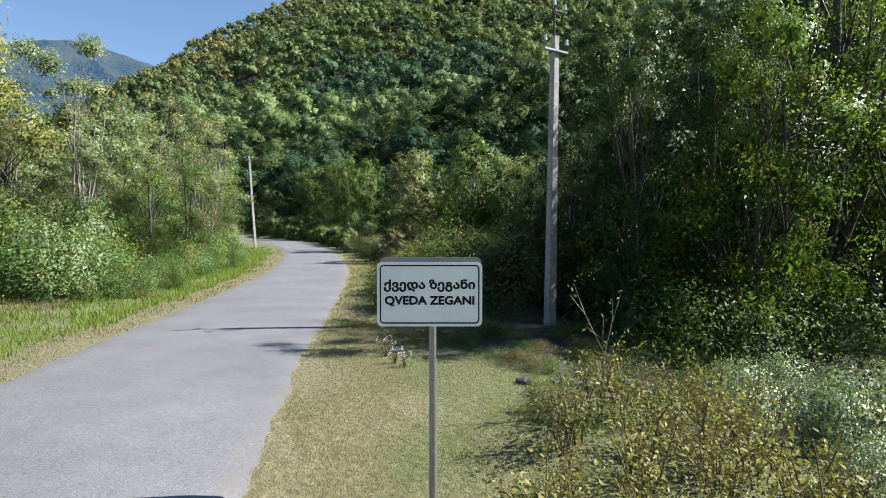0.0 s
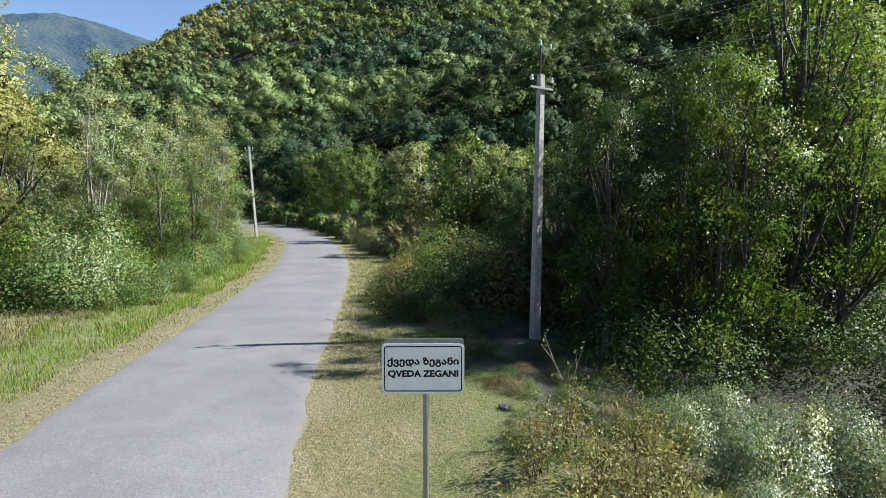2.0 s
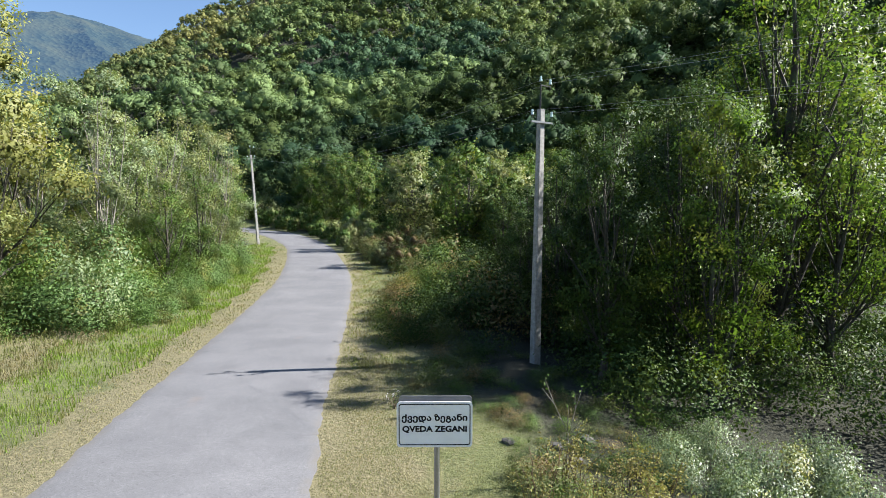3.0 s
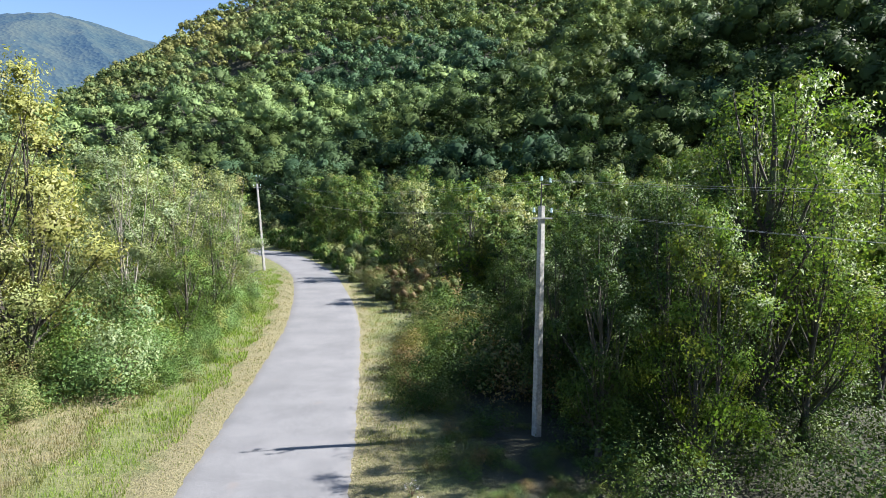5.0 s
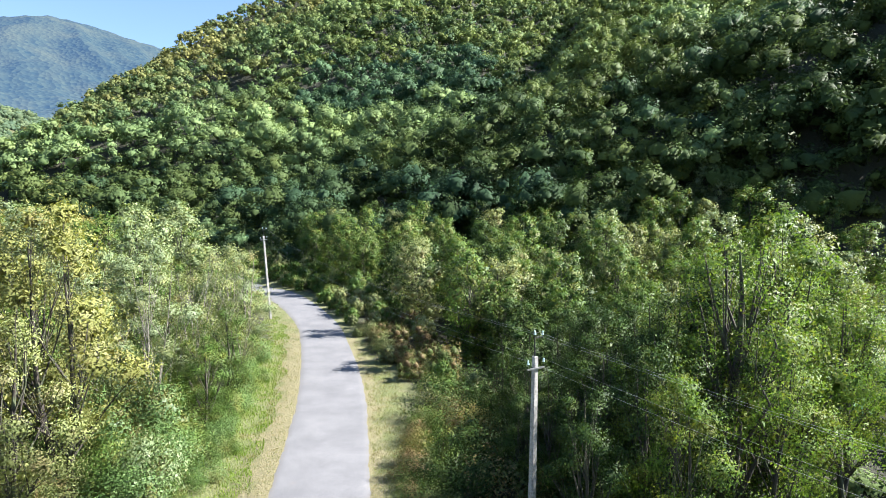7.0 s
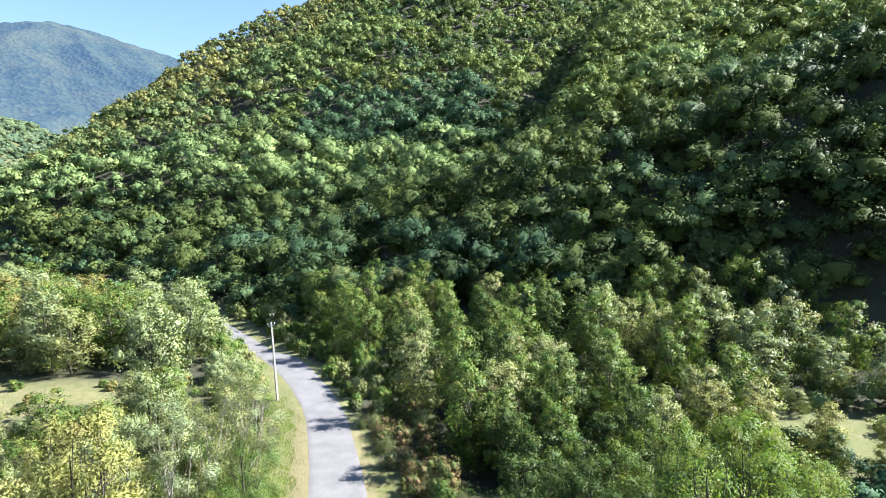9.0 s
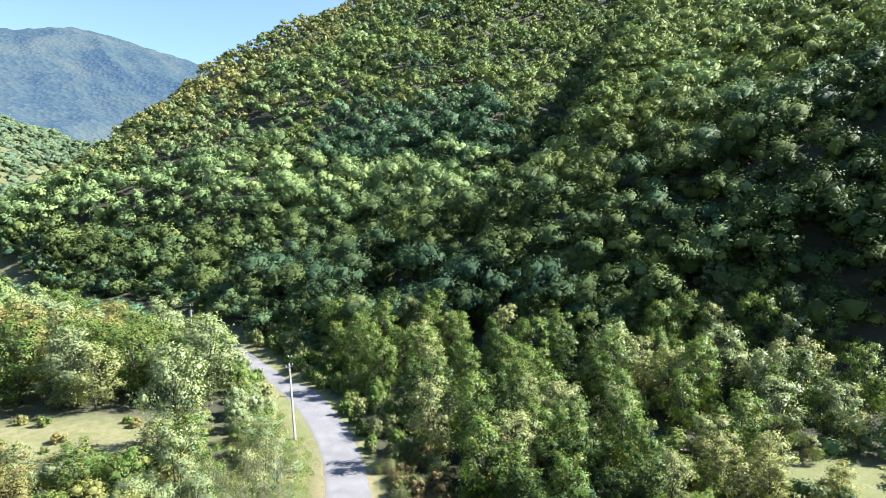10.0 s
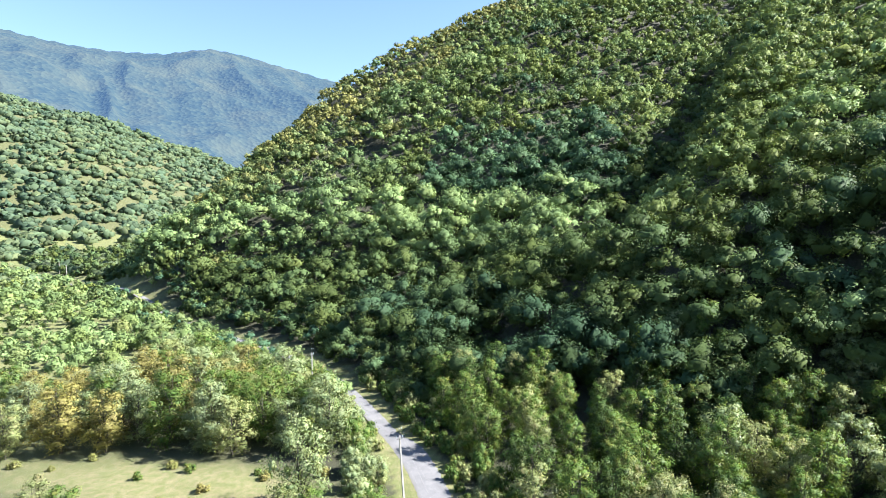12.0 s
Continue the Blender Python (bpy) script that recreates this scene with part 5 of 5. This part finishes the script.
# ---- grass, weeds and stones ----
def blades(rng, x, y, z, height, width, lean):
    n = len(x)
    a = rng.uniform(0, 2 * np.pi, n)
    tip = np.stack([x + np.cos(a) * height * lean * rng.uniform(0.2, 1, n), y + np.sin(a) * height * lean * rng.uniform(0.2, 1, n), z + height], 1)
    b = a + np.pi / 2
    w = width * rng.uniform(0.6, 1.3, n)
    off = np.stack([np.cos(b) * w, np.sin(b) * w, 0 * w], 1)
    base = np.stack([x, y, z - 0.02], 1)
    verts = np.stack([base - off, base + off, tip], 1).reshape(-1, 3)
    return verts, np.arange(n * 3).reshape(-1, 3)


def grass_patch(name, seed, x0, x1, y0, y1, count, low, high, height, width, mat, label, clump=0.5, lean=1.5):
    """Grass between two distances from the road's middle (negative: left)."""
    rng = np.random.default_rng(seed)
    n = int(count)
    x, y = rng.uniform(x0, x1, n), y0 + (y1 - y0) * rng.random(n) ** 1.5
    tuft = rng.integers(0, n, n)
    k = rng.random(n) < clump
    x[k] = x[tuft[k]] + 0.08 * rng.normal(size=k.sum())
    y[k] = y[tuft[k]] + 0.08 * rng.normal(size=k.sum())
    side = road_side(x, y)
    wob = 0.5 * wavy(x, y, 1.9, 2.0)
    keep = (side + wob > low) & (side + wob < high) & (np.abs(side) > HALF_ROAD + 0.03)
    keep &= (wavy(x, y, 1.1, seed) + rng.uniform(-0.7, 0.7, n) > -0.35)
    x, y, side = x[keep], y[keep], side[keep]
    z = land(x, y, side)
    far = np.clip(np.hypot(x, y) / 9, 1, 3.0)
    v, f = blades(rng, x, y, z, height * rng.uniform(0.4, 1.25, len(x)) * (1 + 0.15 * far), width * far, lean)
    return tagged(new(name, mesh_of(name, v, [f], mat)), label, "grass", kind="stuff")


grass_patch("dry_verge_grass", 1, -7, 3, 4.0, 16, 150000, 2.2, 4.0, 0.028, 0.0045, GRASS_DRY, "short dry straw-coloured grass on the verge")
grass_patch("green_verge_grass", 2, -6, 5, 4.0, 16, 220000, 2.8, 6.2, 0.032, 0.0045, GRASS_MIXED, "short green grass on the verge")
grass_patch("far_verge_grass", 5, -12, 2, 15, 50, 60000, 2.3, 4.9, 0.08, 0.007, GRASS_MIXED, "short grass on the verge towards the bend")
grass_patch("dry_edge_grass", 3, -18, -6, 4.5, 60, 60000, -4.2, -2.25, 0.06, 0.006, GRASS_DRY, "short dry grass along the road edge")
grass_patch("dry_scrub_grass", 6, -22, -9, 5, 24, 90000, -10.5, -6.2, 0.12, 0.006, GRASS_DRY, "long dry grass at the foot of the scrub", 0.5, 0.9)
grass_patch("ditch_grass", 4, -20, -6, 4.5, 62, 150000, -6.7, -3.7, 0.13, 0.007, GRASS_GREEN, "fresh green grass in the ditch by the road", 0.5, 0.6)


def weed_model(seed, height, count, size, leaf):
    rng = np.random.default_rng(seed)
    lines, cs, ds = [], [], []
    for i in range(7):
        a, l = rng.uniform(0, 6.28), rng.uniform(0.15, 0.4) * height
        h = height * rng.uniform(0.6, 1.1)
        line = [(0.1 * math.cos(a), 0.1 * math.sin(a), -0.08, 0.012)] + [(0.1 * math.cos(a) + l * k * k * math.cos(a) + 0.03 * rng.normal(), 0.1 * math.sin(a) + l * k * k * math.sin(a) + 0.03 * rng.normal(), h * k, 0.012 - 0.008 * k) for k in (0.25, 0.5, 0.75, 1.0)]
        lines.append(line)
        for _ in range(count // 7):
            k = rng.uniform(0.3, 1.0)
            p = np.array([0.1 * math.cos(a) + l * k * k * math.cos(a), 0.1 * math.sin(a) + l * k * k * math.sin(a), h * k]) + 0.11 * rng.normal(size=3)
            cs.append(p)
            ds.append((rng.normal() * 0.5, rng.normal() * 0.5, 1))
    v, f = leaves(rng, np.array(cs), np.array(ds), size * rng.uniform(0.5, 1.4, len(cs)), 2.0)
    stalks = []
    for line in lines:
        tv, tf = tubes([line], 4)
        stalks.append(mesh_of("stalk", tv, [tf], STEM, True))
    return {"stalk": stalks, "foliage": mesh_of("foliage", v, [f], leaf)}


WEEDS = [weed_model(200 + i, 1.0, 420, 0.031, LEAF_WEED) for i in range(4)]
rng = np.random.default_rng(77)
for x, y in zip(*scatter(rng, 0.7, 3.6, 4.6, 7.6, 0.56)):
    if x < 0.75 + 0.12 * (y - 4.5) or rng.random() < 0.12:
        continue
    plant(WEEDS[int(rng.integers(4))], "weed", x, y, rng.uniform(0.5, 1.0), rng.uniform(0, 360), LEAF_WEED if rng.random() < 0.85 else LEAF_OLIVE,
          "leggy yellowing weed with thin brown stems on the bank", "weed", "weeds on the bank")
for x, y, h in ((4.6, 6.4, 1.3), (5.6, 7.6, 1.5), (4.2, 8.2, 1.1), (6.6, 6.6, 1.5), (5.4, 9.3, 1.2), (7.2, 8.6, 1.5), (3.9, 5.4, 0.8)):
    shrub(BANK, rng, x, y, h, LEAF_GLINT, 0.75, 2.4, "on the bank in full sun", "brambles on the bank")


def stone(x, y, size, seed):
    rng = np.random.default_rng(seed)
    bm = bmesh.new()
    bmesh.ops.create_icosphere(bm, subdivisions=2, radius=size)
    for v in bm.verts:
        n = noise.noise(v.co * (2.2 / size) + Vector((seed, 0, 0)))
        v.co *= 1 + 0.45 * n
        v.co.z *= 0.6
    me = bpy.data.meshes.new("stone")
    bm.to_mesh(me)
    bm.free()
    me.materials.append(STONE)
    ob = new("stone", me)
    ob.matrix_world = pose(x, y, float(land(x, y)[0]) + 0.2 * size, 0, 0, rng.uniform(0, 360))
    return tagged(ob, "rough grey stone lying in the grass", "stone", "stones on the bank")


for i, (x, y, s) in enumerate(((1.35, 9.6, 0.13), (2.3, 9.4, 0.14), (2.55, 8.7, 0.12), (1.9, 8.9, 0.08), (3.0, 9.8, 0.16))):
    stone(x, y, s, i + 1)


def snag(x, y, height):
    rng = np.random.default_rng(300)
    ob = thing("dead_tree", "bare grey dead tree without leaves", "tree", pose(x, y, float(land(x, y)[0]) - 0.05))
    lob = lobes_of(rng, height, 1.9, 0.35, 22, 0.4)
    trunks, limbs = branches(rng, height, 1.9, lob, 0.07, 3, 0.12)
    v, f = tubes(trunks, 6)
    lv, lf = tubes(limbs, 4)
    piece("trunk", mesh_of("trunk", np.concatenate([v, lv]), [f, lf + len(v)], BARK_PALE, True), ob)
    return ob


snag(6.4, 46.5, 6.6)


# ---- single weeds that stand out on the verge ----
def flowering_weed(x, y, height, seed):
    rng = np.random.default_rng(seed)
    ob = thing("flowering_weed", "small weed with clusters of white flowers in the grass", "weed", pose(x, y, float(land(x, y)[0])), "white flowers on the verge")
    lines, tips = [], []
    for i in range(9):
        a, l = rng.uniform(0, 6.28), rng.uniform(0.1, 0.45) * height
        h = height * rng.uniform(0.6, 1.0)
        lines.append([(0, 0, -0.05, 0.006), (0.4 * l * math.cos(a), 0.4 * l * math.sin(a), 0.55 * h, 0.004), (l * math.cos(a), l * math.sin(a), h, 0.002)])
        tips += [np.array(lines[-1][-1][:3]) + 0.02 * rng.normal(size=3) for _ in range(9)]
    v, f = tubes(lines, 4)
    piece("stem", mesh_of("stem", v, [f], STEM, True), ob)
    v, f = leaves(rng, np.array(tips), np.tile((0, 0, 1.0), (len(tips), 1)), np.full(len(tips), 0.02), 1.0)
    tagged(piece("blossom", mesh_of("blossom", v, [f], PETAL), ob), "white blossom")
    c = rng.normal(size=(60, 3)) * np.array([0.1, 0.1, 0.12]) * height * 2 + np.array([0, 0, 0.35 * height])
    v, f = leaves(rng, c, np.tile((0, 0, 1.0), (60, 1)), np.full(60, 0.022), 2.0)
    piece("foliage", mesh_of("foliage", v, [f], LEAF_GREEN), ob)


PETAL = plain_material("white_petal", (0.696, 0.696, 0.661), 0.7, 0, 0.05)
for i, (x, y, h) in enumerate(((-1.15, 11.6, 0.42), (-0.72, 10.7, 0.38), (-0.9, 11.0, 0.3))):
    flowering_weed(x, y, h, 500 + i)


def bare_sapling(x, y, height, seed):
    rng = np.random.default_rng(seed)
    ob = thing("bare_sapling", "thin pale leafless sapling on the bank", "sapling", pose(x, y, float(land(x, y)[0])))
    lines = []
    for a, l, h in ((2.6, 0.42, 1.0), (0.3, 0.3, 0.92), (1.3, 0.16, 0.75)):
        lines.append([(0, 0, -0.1, 0.011), (0.1 * l, 0, 0.45 * height * h, 0.008), (0.55 * l * math.cos(a), 0.2 * l, 0.75 * height * h, 0.006), (l * math.cos(a), 0.3 * l, height * h, 0.004)])
        for _ in range(1):
            q = lines[-1][-1]
            lines.append([lines[0][2] if rng.random() < 0.3 else (0.55 * l * math.cos(a), 0.2 * l, 0.75 * height * h, 0.006), (q[0] + 0.12 * rng.normal(), q[1] + 0.1 * rng.normal(), q[2] - 0.1 + 0.08 * rng.normal(), 0.003)])
    v, f = tubes(lines, 5)
    piece("trunk", mesh_of("trunk", v, [f], BARK_PALE, True), ob)
    tips = np.array([l[-1][:3] for l in lines])
    c = np.repeat(tips, 3, 0) + 0.05 * rng.normal(size=(len(tips) * 3, 3))
    v, f = leaves(rng, c, np.tile((0, 0, 1.0), (len(c), 1)), np.full(len(c), 0.04), 1.8)
    piece("foliage", mesh_of("foliage", v, [f], LEAF_GREEN), ob)


bare_sapling(2.15, 7.9, 1.75, 520)
